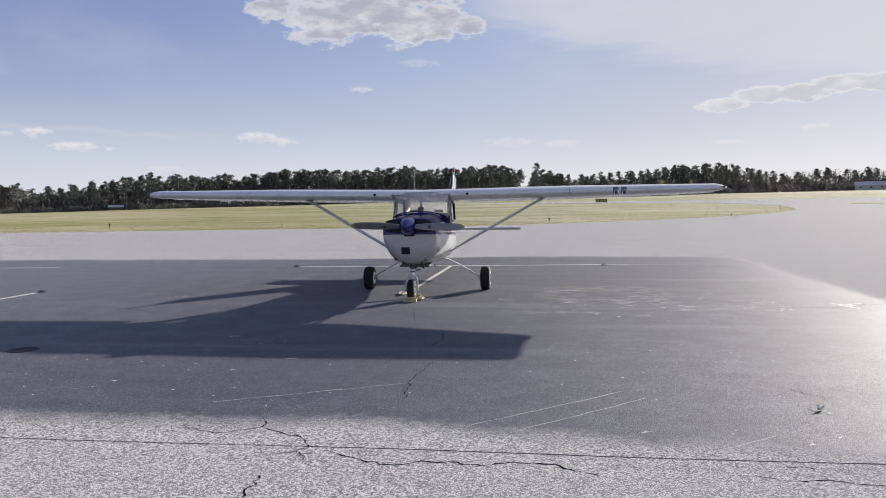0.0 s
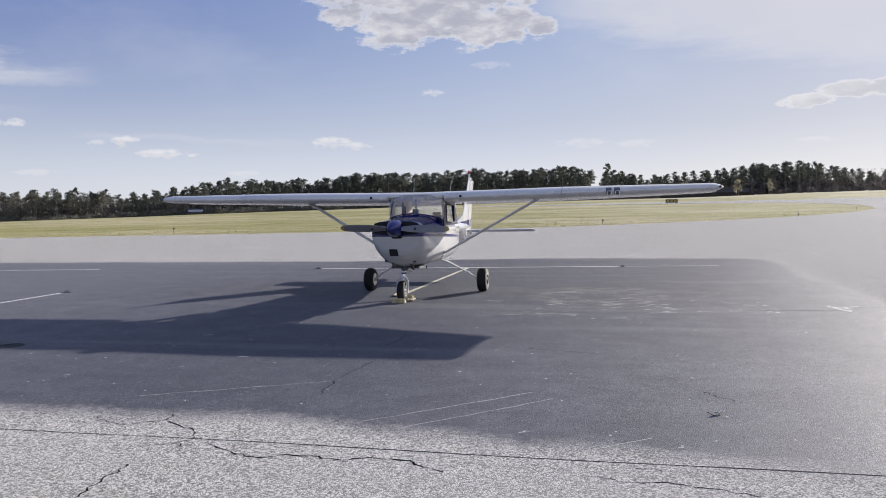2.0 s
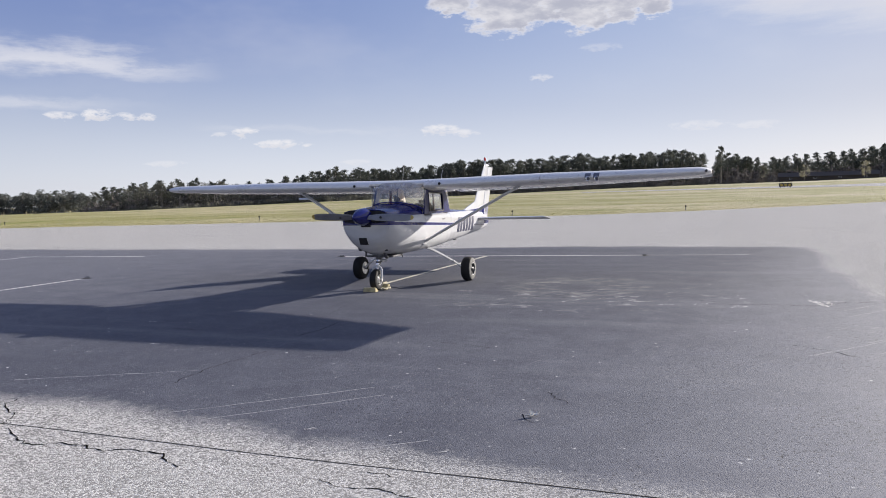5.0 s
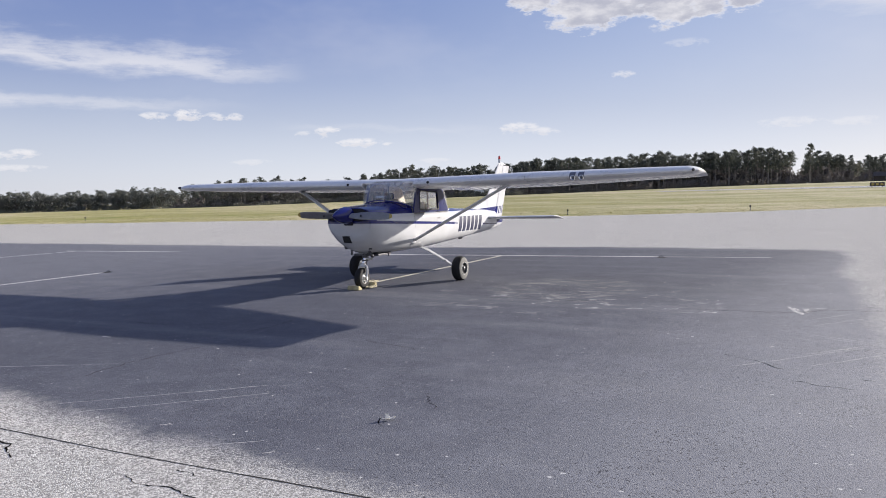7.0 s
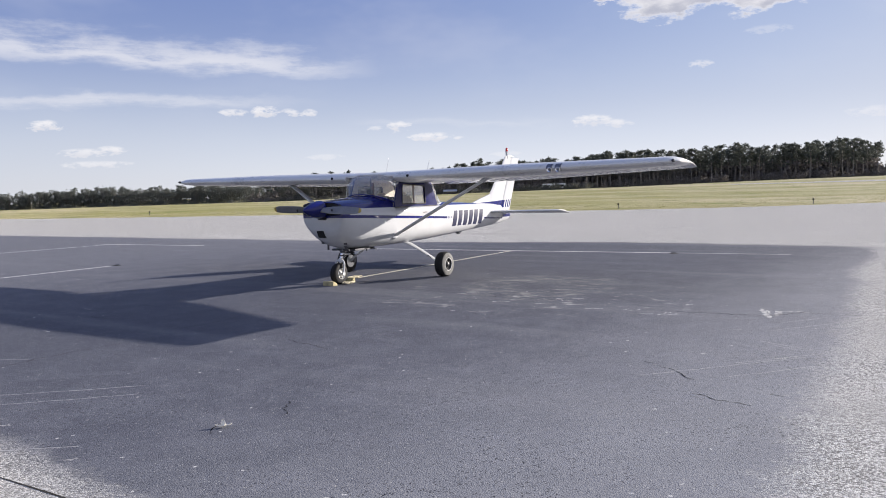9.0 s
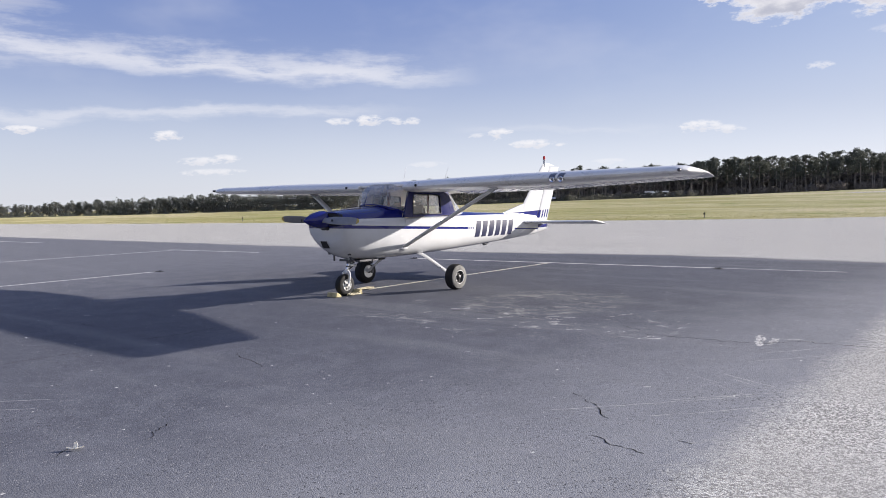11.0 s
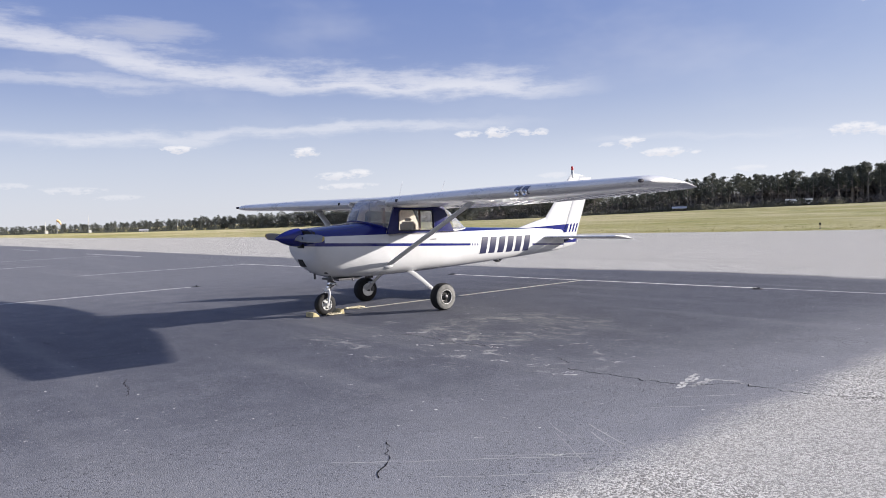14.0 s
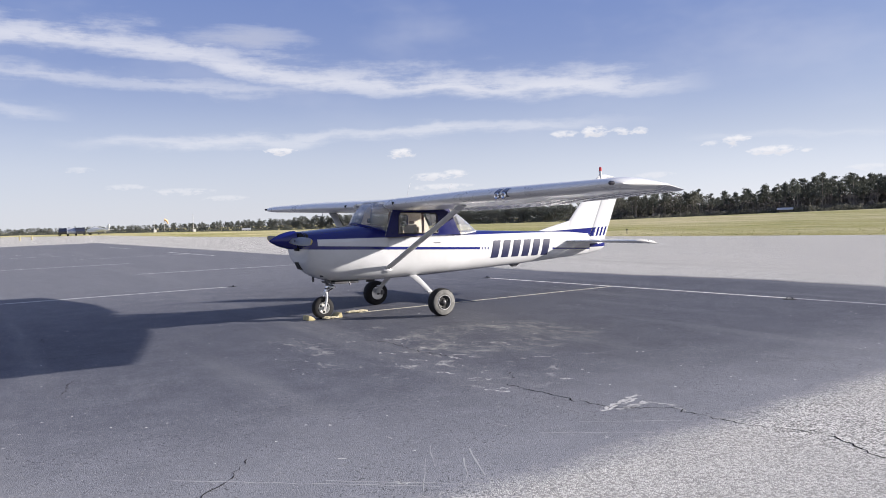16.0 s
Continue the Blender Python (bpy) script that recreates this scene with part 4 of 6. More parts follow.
spinner = part("spinner", lathe(spin, "Y", (0, 0, 1.18), 40), M_BLUE, plane, "glossy blue pointed spinner")
PITCH = [(0.06, 0.075, 50, 0.045), (0.16, 0.10, 44, 0.032), (0.30, 0.125, 34, 0.022), (0.50, 0.125, 25, 0.015), (0.68, 0.115, 19, 0.011), (0.80, 0.095, 16, 0.008), (0.850, 0.055, 15, 0.005), (0.862, 0.02, 15, 0.003)]


def blade(side, r0, r1):
    rings = []
    for r in np.linspace(r0, r1, 14):
        c, tw, th = lerp(PITCH, r)
        ring = []
        for k in range(14):
            a = 2 * math.pi * k / 14
            u, v = c / 2 * math.cos(a), th / 2 * math.sin(a)
            t = radians(90 - tw)
            ring.append((side * r, -0.365 + side * (u * math.cos(t)) + v * math.sin(t), 1.18 - 0.02 * side * r + u * math.sin(t) - side * v * math.cos(t)))
        rings.append(ring)
    return loft(rings)


prop = part("propeller", box(-0.1, 0.1, -0.40, -0.33, 1.13, 1.23, 0.02), M_PROP, plane, "two-blade grey propeller with yellow tips")
for s in (-1, 1):
    b = part("blade", blade(s, 0.06, 0.812), M_PROP, prop)
    part("tip", blade(s, 0.813, 0.862), M_YELLOW, b, "yellow blade tip")
    part("blade_decal", lathe([(0.0, 0.02), (0.004, 0.018), (0.004, 0.0)], "Y", (s * 0.34, -0.405, 1.175), 12), M_PANEL, b)

# wing: NACA 2412 sections


def foil(c0, c1, x, n=16):
    """Closed ring of the wing's section between chord fractions c0 and c1 at span x."""
    ax = abs(x)
    f = max(0.0, (ax - 2.45) / (4.86 - 2.45))
    lead, chord, z0 = 0.93 + 0.155 * f, 1.63 - 0.55 * f, 1.632 + 0.0155 * ax
    squash = 1.0
    if ax > 4.80:
        g = (ax - 4.80) / 0.17
        squash = math.sqrt(max(0.0, 1 - g * g * 0.97))
        lead, chord = lead + 0.10 * g * g, chord - 0.14 * g * g
    top, low = [], []
    for k in range(n + 1):
        u = c0 + (c1 - c0) * (0.5 - 0.5 * math.cos(math.pi * k / n))
        th = 0.6 * (0.2969 * math.sqrt(u) - 0.126 * u - 0.3516 * u * u + 0.2843 * u ** 3 - 0.1036 * u ** 4)
        cam = 0.02 / 0.16 * (0.8 * u - u * u) if u < 0.4 else 0.02 / 0.36 * (0.2 + 0.8 * u - u * u)
        zz = z0 - u * chord * 0.042 + 0.006 - max(0.0, u - 0.742) * chord * 0.13
        top.append((x, lead + u * chord, zz + (cam + th * squash) * chord))
        low.append((x, lead + u * chord, zz + (cam - th * squash) * chord - 0.0008))
    ring = top + low[::-1]
    return ring if c0 > 0 else top + low[:0:-1]


def wing_piece(c0, c1, x0, x1, n=10):
    return loft([foil(c0, c1, x) for x in np.linspace(x0, x1, n)])


def roof_ring(x, n=18):
    """The cabin roof: the wing's upper skin alone, 3 cm thick."""
    full = foil(0, 1.0, x, n)[:n + 1]
    top = [Vector(p) for p in full if p[1] > 0.965 and p[1] < 2.5]
    return top + [p - Vector((0, 0, 0.028)) for p in top[::-1]]


wing = part("wing", loft([roof_ring(x) for x in np.linspace(-0.50, 0.50, 7)]), M_GREYWHITE, plane, "long straight pale wing across the cabin roof", 50)
for s in (1, -1):
    part("inner_wing", wing_piece(0, 0.735, s * 0.50, s * 2.45, 10), M_GREYWHITE, wing, "", 50)
for s, side in ((1, "left"), (-1, "right")):
    part("outer_wing", loft([foil(0, 0.735, s * x) for x in list(np.linspace(2.455, 4.80, 12)) + [4.84, 4.88, 4.915, 4.94, 4.958, 4.968]]), M_GREYWHITE, wing, "", 50)
    part("flap", wing_piece(0.748, 1.0, s * 0.58, s * 2.44, 8), M_FLAP, wing, "corrugated flap")
    part("aileron", loft([foil(0.748, 1.0, s * x) for x in list(np.linspace(2.46, 4.80, 8))]), M_FLAP, wing, "corrugated aileron")
    part("wing_tip_edge", loft([foil(0.737, 1.0, s * x) for x in (4.81, 4.84, 4.88, 4.915, 4.94, 4.958, 4.968)]), M_WHITE, wing)
    part("nav_light", lathe([(-0.022, 0.0), (-0.020, 0.010), (-0.010, 0.018), (0.0, 0.021), (0.04, 0.021), (0.045, 0.0)], "Y", (s * 4.905, 1.088, 1.722), 16), M_NAV, wing, "small wing-tip position light")
    part("air_scoop", lathe([(0.0, 0.022), (0.03, 0.02), (0.03, 0.0)], "Y", (s * 0.78, 0.925, 1.665), 14), M_DARK, wing, "round dark cabin air inlet")
for s in (1, -1):
    for first, last, count in ((0.66, 2.36, 13), (2.56, 4.70, 15)):
        for x in np.linspace(first, last, count):
            ring = foil(0.77, 0.985, s * x, 8)
            part("bead", tube([Vector(p) - Vector((0, 0, 0.0015)) for p in ring[9:]], 0.004, 6), M_FLAP, wing)
# pair of landing lights in the left leading edge
for x in (3.195, 3.325):
    rows = []
    for k in range(7):
        xx = x - 0.044 + 0.088 * k / 6
        ring = foil(0, 0.735, xx, 24)
        n = len(ring)
        nose = [Vector(ring[(i + n) % n]) for i in range(-3, 5)]
        mid = nose[3] + Vector((0, 0.1, 0))
        rows.append([p + (p - mid).normalized() * 0.004 for p in nose])
    lamp = part("landing_light", sheet(rows, 0.002), M_LAMPGLASS, wing, "landing light behind a dark leading-edge cover")
    part("reflector", lathe([(0.012, 0.040), (-0.004, 0.038), (-0.006, 0.032), (0.010, 0.014), (0.012, 0.0)], "Y", (x + 0.008, 0.962, 1.664), 20), M_CHROME, lamp, "round bright lamp reflector")
    part("bulb", lathe([(-0.010, 0.0), (-0.008, 0.008), (0.008, 0.009)], "Y", (x + 0.008, 0.962, 1.664), 10), M_LAMPGLASS, lamp)

# struts
for s in (1, -1):
    a, b = Vector((s * 0.45, 0.99, 0.705)), Vector((s * 2.03, 1.28, 1.585))
    d = (b - a).normalized()
    fore = (Vector((0, 1, 0)) - d * d.y).normalized()
    up = d.cross(fore)
    rings = []
    for f in (0, 0.02, 0.5, 0.98, 1.0):
        p, g = a.lerp(b, f), 0.8 if f in (0, 1.0) else 1.0
        rings.append([p + fore * 0.062 * g * math.cos(t) + up * 0.022 * g * math.sin(t) for t in (2 * math.pi * k / 16 for k in range(16))])
    strut = part("wing_strut", loft(rings), M_STRUT, plane, "grey streamlined wing strut")
    part("strut_cuff", loft([[p + (p - a.lerp(b, 0.975)) * 0.25 + d * k for p in rings[3]] for k in (-0.05, 0.05)]), M_WHITE, strut)
    part("strut_fairing", lathe([(-0.10, 0.01), (-0.07, 0.03), (0, 0.045), (0.07, 0.03), (0.10, 0.01)], "Y", (s * 0.435, 0.99, 0.69), 14), M_WHITE, strut)

# tail
def slice_ring(y0, y1, z, th, n=20):
    out = []
    for k in range(n):
        a = 2 * math.pi * k / n
        u = 0.5 - 0.5 * math.cos(a)
        out.append((math.copysign(th * (u ** 0.5) * (1.05 - u) * 1.25, math.sin(a)) if 0 < k < n and k != n // 2 else 0.0, y0 + (y1 - y0) * u, z))
    return out


fin_le = lambda z: 5.03 + (z - 1.30) * 0.935
fin_te = lambda z: 5.92 + (z - 0.92) * 0.452
hinge = lambda z: 5.50 + (z - 0.92) * 0.49
fin = part("fin", loft([slice_ring(fin_le(z) if z > 1.18 else 4.92, hinge(z) - 0.0015, z, 0.055 - 0.016 * (z - 1.0)) for z in (1.02, 1.18, 1.3, 1.5, 1.7, 1.9, 2.04, 2.09)]), M_FIN, plane, "swept white fin with a blue band")
part("dorsal_fin", loft([[(sx * w, y, z) for sx, z in ((-1, 1.06), (-0.4, zt), (0.4, zt), (1, 1.06))] for y, w, zt in ((4.25, 0.03, 1.13), (4.6, 0.032, 1.21), (5.0, 0.03, 1.295), (5.25, 0.025, 1.34))]), M_FIN, fin)
rud = part("rudder", loft([slice_ring(hinge(z) + 0.0015, fin_te(z), z, 0.036 - 0.012 * (z - 1.0)) for z in (0.93, 1.05, 1.2, 1.5, 1.8, 2.02, 2.07)]), M_FIN, plane, "white rudder with blue bars")
part("fin_cap", loft([slice_ring(fin_le(2.091) + k * 0.6, fin_te(2.07) - 0.16 - k * 3.0, 2.091 + k * 0.6, 0.036 - k * 0.3) for k in (0, 0.03, 0.06, 0.085)]), M_WHITE, fin)
beacon = part("beacon", lathe([(2.06, 0.03), (2.14, 0.026), (2.19, 0.024), (2.195, 0.032), (2.205, 0.032), (2.21, 0.026)], "Z", (0, 5.86, 0), 16), M_WHITE, plane, "red flashing beacon on the fin")
part("lens", lathe([(2.21, 0.026), (2.25, 0.026), (2.28, 0.020), (2.292, 0.005)], "Z", (0, 5.86, 0), 16), M_RED, beacon)
part("tail_fairing", loft([[(x, y, z) for x, z in section(w, zb, zt, 2.2, 2.2, count=20)] for y, w, zb, zt in ((5.475, 0.068, 0.685, 0.92), (5.62, 0.07, 0.70, 0.92), (5.78, 0.062, 0.73, 0.90), (5.88, 0.042, 0.765, 0.88), (5.92, 0.012, 0.80, 0.85))]), M_CONE, rud, "white tail fairing with a blue flash")


def stab_ring(x, y0, y1, z0, z1, th, n=18):
    out = []
    for k in range(n):
        a = 2 * math.pi * k / n
        u = 0.5 - 0.5 * math.cos(a)
        t = math.copysign(th * (u ** 0.5) * (1.05 - u) * 1.25, math.sin(a)) if k % (n // 2) else 0.0
        out.append((x, y0 + (y1 - y0) * u, z0 + (z1 - z0) * u + t))
    return out


for s in (1, -1):
    st = part("tailplane", loft([stab_ring(s * x, 4.80 + 0.22 * x, 5.30 + 0.09 * x, 0.94, 0.938, 0.05 - 0.01 * x) for x in (0.05, 0.4, 0.8, 1.2, 1.42, 1.49, 1.51)]), M_GREYWHITE, plane, "pale horizontal tailplane")
    part("elevator", loft([stab_ring(s * x, 5.315 + 0.09 * x, 5.70 - 0.02 * x, 0.938, 0.872, 0.028) for x in (0.08, 0.4, 0.8, 1.2, 1.40, 1.505)]), M_GREYWHITE, st, "drooping elevator")
    part("tail_tip", loft([stab_ring(s * x, 4.80 + 0.22 * x + g * 0.10, 5.67, 0.945, 0.872, 0.034 - 0.02 * g) for x, g in ((1.513, 0.0), (1.535, 0.3), (1.552, 1.0))]), M_GREYWHITE, st)

# cabin: glass, doors, inside
def curve_row(pts, n):
    return [Vector(p) for p in arc_points([tuple(p) for p in pts], n)]


low = curve_row([(-0.475, 0.99, 1.245), (-0.40, 0.82, 1.315), (-0.2, 0.70, 1.37), (0, 0.675, 1.385), (0.2, 0.70, 1.37), (0.40, 0.82, 1.315), (0.475, 0.99, 1.245)], 5)
high = curve_row([(-0.478, 1.14, 1.61), (-0.465, 1.03, 1.665), (-0.24, 0.985, 1.695), (0, 0.975, 1.70), (0.24, 0.985, 1.695), (0.465, 1.03, 1.665), (0.478, 1.14, 1.61)], 5)
grid = []
for k in range(9):
    f = k / 8
    bow = 0.035 * math.sin(math.pi * f)
    grid.append([a.lerp(b, f) + Vector((a.x * 0.10, -1.0, 0.35)).normalized() * bow for a, b in zip(low, high)])
shield = part("windshield", sheet(grid, 0.004), M_GLASS, plane, "wide clear bowed windshield")
shield.visible_shadow = False
part("windshield_strip", tube(low, 0.011, 6), M_BLUE, shield)
part("windshield_top_strip", tube(high, 0.012, 6), M_WHITE, shield)
for s in (1, -1):
    lean = lambda z: 0.492 - (z - 1.17) * 0.06
    outer = [(0.955, 1.17), (1.115, 1.60), (1.16, 1.635), (2.02, 1.61), (2.13, 1.565), (2.33, 1.165)]
    holes = [(1.175, 1.215), (1.205, 1.50), (1.24, 1.535), (1.86, 1.505), (1.885, 1.475), (1.885, 1.205)]
    taper = lambda y: 0.0 if y < 1.7 else (y - 1.7) * 0.085
    at = lambda y, z, off=0.0: Vector((s * (lean(z) - taper(y) + off), y, z))
    bm = bmesh.new()
    n = len(outer)
    for off in (0.0, -0.028):
        rows = [[bm.verts.new(at(y, z, off)) for y, z in ring] for ring in (outer, holes)]
        for i in range(n):
            j = (i + 1) % n
            bm.faces.new((rows[0][i], rows[0][j], rows[1][j], rows[1][i]))
    vs = list(bm.verts)
    for base in (0, n):
        for i in range(n):
            j = (i + 1) % n
            bm.faces.new((vs[base + i], vs[base + j], vs[2 * n + base + j], vs[2 * n + base + i]))
    bm.faces.ensure_lookup_table()
    door = part("cabin_door", bm, M_DARKBLUE, plane, "blue cabin door frame with a side window")
    inner = bmesh.new()
    for off in (-0.030, -0.036):
        ring_a, ring_b = [[inner.verts.new(at(y, z, off)) for y, z in ring] for ring in (outer, holes)]
        for i in range(n):
            j = (i + 1) % n
            inner.faces.new((ring_a[i], ring_a[j], ring_b[j], ring_b[i]))
    part("door_liner", inner, M_LINER, door, "cream inner lining of the door")
    pane = part("side_window", loft([[at(y, z, -0.012) for y, z in holes], [at(y, z, -0.017) for y, z in holes]]), M_SIDEGLASS, door, "clear side window")
    pane.visible_shadow = False
    seal_pts = [at(y, z, 0.002) for y, z in holes]
    part("window_seal", tube(seal_pts + seal_pts[:1], 0.009, 6), M_PANEL, door)
    part("door_handle", box(s * (skin_x(1.85, 1.06) + 0.001) - 0.008, s * (skin_x(1.85, 1.06) + 0.001) + 0.008, 1.80, 1.92, 1.045, 1.062, 0.004), M_CHROME, door, "small bright door handle")
# rear window
top = curve_row([(-0.445, 2.14, 1.565), (-0.2, 2.12, 1.655), (0, 2.11, 1.665), (0.2, 2.12, 1.655), (0.445, 2.14, 1.565)], 5)
bot = curve_row([(-0.405, 2.36, 1.165), (-0.26, 2.72, 1.19), (0, 2.90, 1.207), (0.26, 2.72, 1.19), (0.405, 2.36, 1.165)], 5)
rear = part("rear_window", sheet([[a.lerp(b, k / 8) + Vector((a.x * 0.25, 0.5, 0.5)).normalized() * 0.05 * math.sin(math.pi * k / 8) for a, b in zip(top, bot)] for k in range(9)], 0.004), M_REARGLASS, plane, "sloping wrap-around rear window")
rear.visible_shadow = False
part("rear_window_strip", tube(bot, 0.011, 6), M_WHITE, rear)
part("cabin_roof", box(-0.44, 0.44, 1.20, 2.05, 1.675, 1.69, 0.005), M_LINER, plane)
part("instrument_panel", box(-0.46, 0.46, 0.985, 1.03, 1.16, 1.335, 0.015), M_PANEL, plane, "black instrument panel")
part("compass", box(-0.05, 0.05, 0.93, 0.99, 1.385, 1.46, 0.012), M_PANEL, plane, "small black compass on the glare shield")
part("centre_post", tube([(0, 0.97, 1.40), (0, 1.0, 1.69)], 0.012, 8), M_STEEL, plane)
for x in (-0.22, 0.22):
    seat = part("seat", box(x - 0.19, x + 0.19, 1.52, 1.60, 1.16, 1.345, 0.035), M_SEAT, plane, "tan seat back")
    part("headrest", box(x - 0.09, x + 0.09, 1.54, 1.59, 1.35, 1.40, 0.02), M_SEAT, seat)
    part("sun_visor", box(x - 0.13, x + 0.13, 1.16, 1.175, 1.60, 1.655, 0.004), M_LINER, plane)
part("baggage_shelf", box(-0.33, 0.33, 2.12, 2.55, 1.165, 1.185, 0.005), M_LINER, plane)
part("shoulder_belt", box(0.36, 0.38, 1.66, 1.70, 1.2, 1.56, 0.004), M_BELT, plane)
part("shoulder_belt", box(-0.40, -0.37, 1.50, 1.56, 1.2, 1.58, 0.004), M_BELT, plane)

# registration on both sides, as plain bars
for s in (1, -1):
    for k in range(6):
        y0 = 3.0 + 0.236 * k
        rows = []
        for f in range(5):
            z = 0.745 - 0.004 * k + 0.285 * f / 4
            row = []
            for g in range(3):
                y = y0 + 0.160 * g / 2 + 0.075 * f / 4
                row.append((s * (skin_x(y, z) + 0.0035), y, z))
            rows.append(row)
        part("registration_bar", sheet(rows, 0.002), M_REG, body, "dark blue registration mark shown as a bar")

# main wheels and legs
def wheel(parent, at, r, w, name_tyre="tyre", inner=0):
    prof = [(-w / 2, r * 0.50), (-w / 2, r * 0.66), (-w * 0.47, r * 0.86), (-w * 0.36, r * 0.965), (-w * 0.18, r), (w * 0.18, r), (w * 0.36, r * 0.965), (w * 0.47, r * 0.86), (w / 2, r * 0.66), (w / 2, r * 0.50)]
    tyre = part(name_tyre, lathe(prof, "X", at, 44, cap=False), M_RUBBER, parent, "worn black tyre")
    for sx in (-1, 1):
        # sidewalls coloured by light: pale on the sunlit side, black on the shaded inner one
        part("sidewall", lathe([(sx * w * 0.500, r * 0.52), (sx * w * 0.512, r * 0.64), (sx * w * 0.485, r * 0.85), (sx * w * 0.44, r * 0.90), (sx * w * 0.40, r * 0.80)], "X", at, 40, cap=False), M_RUBBER if inner == sx else M_LITRUBBER, tyre)
        part("rim", lathe([(sx * w * 0.50, r * 0.54), (sx * w * 0.52, r * 0.50), (sx * w * 0.38, r * 0.44), (sx * w * 0.30, r * 0.30), (sx * w * 0.36, r * 0.22), (sx * w * 0.46, r * 0.16), (sx * w * 0.47, 0.002)], "X", at, 32, cap=False), M_RIMLIGHT if inner == sx else M_RIM, tyre, "dull metal wheel rim")
        part("rim_edge", lathe([(sx * w * 0.515, r * 0.535), (sx * w * 0.535, r * 0.52), (sx * w * 0.535, r * 0.49), (sx * w * 0.50, r * 0.47)], "X", at, 36, cap=False), M_ALU, tyre, "thin bright rim edge")
        part("hub_cap", lathe([(sx * w * 0.40, r * 0.15), (sx * w * 0.50, r * 0.14), (sx * w * 0.53, r * 0.10), (sx * w * 0.535, 0.002)], "X", at, 20, cap=False), M_ALU if inner == sx else M_STEEL, tyre)
        for k in range(3):
            a = 2 * math.pi * k / 3 + 0.5
            c = Vector(at) + Vector((sx * w * 0.40, r * 0.36 * math.cos(a), r * 0.36 * math.sin(a)))
            part("rim_hole", lathe([(-0.004, 0.0), (-0.004, r * 0.10), (0.004, r * 0.10), (0.004, 0.0)], "X", c, 10), M_DARK, tyre)
    return tyre


for s in (1, -1):
    gear = part("main_leg", loft([[Vector(p) + Vector((s * 0, dy, dz)) for dy, dz in ((-wd, 0.0), (-wd * 0.6, -0.013), (wd * 0.6, -0.013), (wd, 0.0), (wd * 0.6, 0.013), (-wd * 0.6, 0.013))]
                                  for p, wd in (((s * 0.28, 1.50, 0.57), 0.075), ((s * 0.40, 1.505, 0.535), 0.068), ((s * 0.60, 1.52, 0.43), 0.052), ((s * 0.80, 1.535, 0.315), 0.044), ((s * 0.90, 1.545, 0.245), 0.046), ((s * 0.935, 1.55, 0.20), 0.05))]), M_WHITE, plane, "white sprung steel main leg")
    part("leg_step", box(s * 0.76 - 0.045, s * 0.76 + 0.045, 1.46, 1.53, 0.335, 0.352, 0.004), M_WHITE, gear)
    part("axle", tube([(s * 0.92, 1.55, 0.20), (s * 1.03, 1.55, 0.20)], 0.026, 12), M_STEEL, gear)
    part("brake_disc", lathe([(-0.006, 0.0), (-0.006, 0.10), (0.006, 0.10), (0.006, 0.0)], "X", (s * 0.95, 1.55, 0.20), 28), M_ALU, gear)
    part("brake_caliper", box(s * 0.95 - 0.03, s * 0.95 + 0.03, 1.60, 1.67, 0.17, 0.25, 0.01), M_STEEL, gear)
    wheel(gear, (s * 1.03, 1.55, 0.203), 0.205, 0.165, "main_tyre", -s)
# nose gear
ng = part("nose_strut", tube([(-0.02, 0.30, 0.60), (-0.025, 0.245, 0.50), (-0.03, 0.20, 0.40)], [0.034, 0.034, 0.026], 14), M_CHROME, plane, "chromed nose strut with a forked wheel")
part("oleo", tube([(-0.03, 0.205, 0.42), (-0.03, 0.175, 0.335)], 0.021, 12), M_CHROME, ng)
part("fork_crown", lathe([(0.345, 0.030), (0.352, 0.040), (0.39, 0.036), (0.40, 0.026)], "Z", (-0.032, 0.19, 0), 16), M_WHITE, ng)
for side in (-1, 1):
    bow = [(-0.034 + side * w, 0.19 - (0.375 - z) * 0.22, z) for w, z in ((0.0, 0.372), (0.035, 0.368), (0.062, 0.350), (0.080, 0.318), (0.086, 0.27), (0.086, 0.21), (0.082, 0.150))]
    leg = part("fork_leg", tube(arc_points(bow, 4), 0.017, 10), M_WHITE, ng, "white curved fork leg")
    part("axle_nut", lathe([(-0.014, 0.0), (-0.014, 0.026), (0.014, 0.026), (0.014, 0.0)], "X", (-0.034 + side * 0.088, 0.14, 0.163), 12), M_ALU, leg)
part("upper_link", tube([(-0.03, 0.235, 0.50), (-0.03, 0.345, 0.455)], [0.018, 0.012], 8), M_CHROME, ng)
part("lower_link", tube([(-0.03, 0.345, 0.455), (-0.03, 0.225, 0.385)], [0.012, 0.018], 8), M_CHROME, ng)
part("steering_rod", tube([(-0.10, 0.30, 0.565), (-0.075, 0.25, 0.50), (-0.04, 0.235, 0.49)], 0.010, 8), M_CHROME, ng)
part("steering_rod", tube([(0.06, 0.30, 0.565), (0.03, 0.25, 0.50), (-0.01, 0.235, 0.49)], 0.010, 8), M_CHROME, ng)
part("strut_band", lathe([(0.43, 0.030), (0.43, 0.040), (0.455, 0.040), (0.455, 0.030)], "Z", (-0.027, 0.222, 0), 14), M_STEEL, ng)
part("shimmy_damper", tube([(-0.03, 0.22, 0.47), (0.09, 0.28, 0.46)], 0.017, 10), M_ALU, ng)
part("steering_collar", lathe([(0.485, 0.035), (0.485, 0.052), (0.52, 0.052), (0.52, 0.035)], "Z", (-0.025, 0.25, 0), 16), M_STEEL, ng)
wheel(ng, (-0.035, 0.14, 0.163), 0.165, 0.115, "nose_tyre", 1)
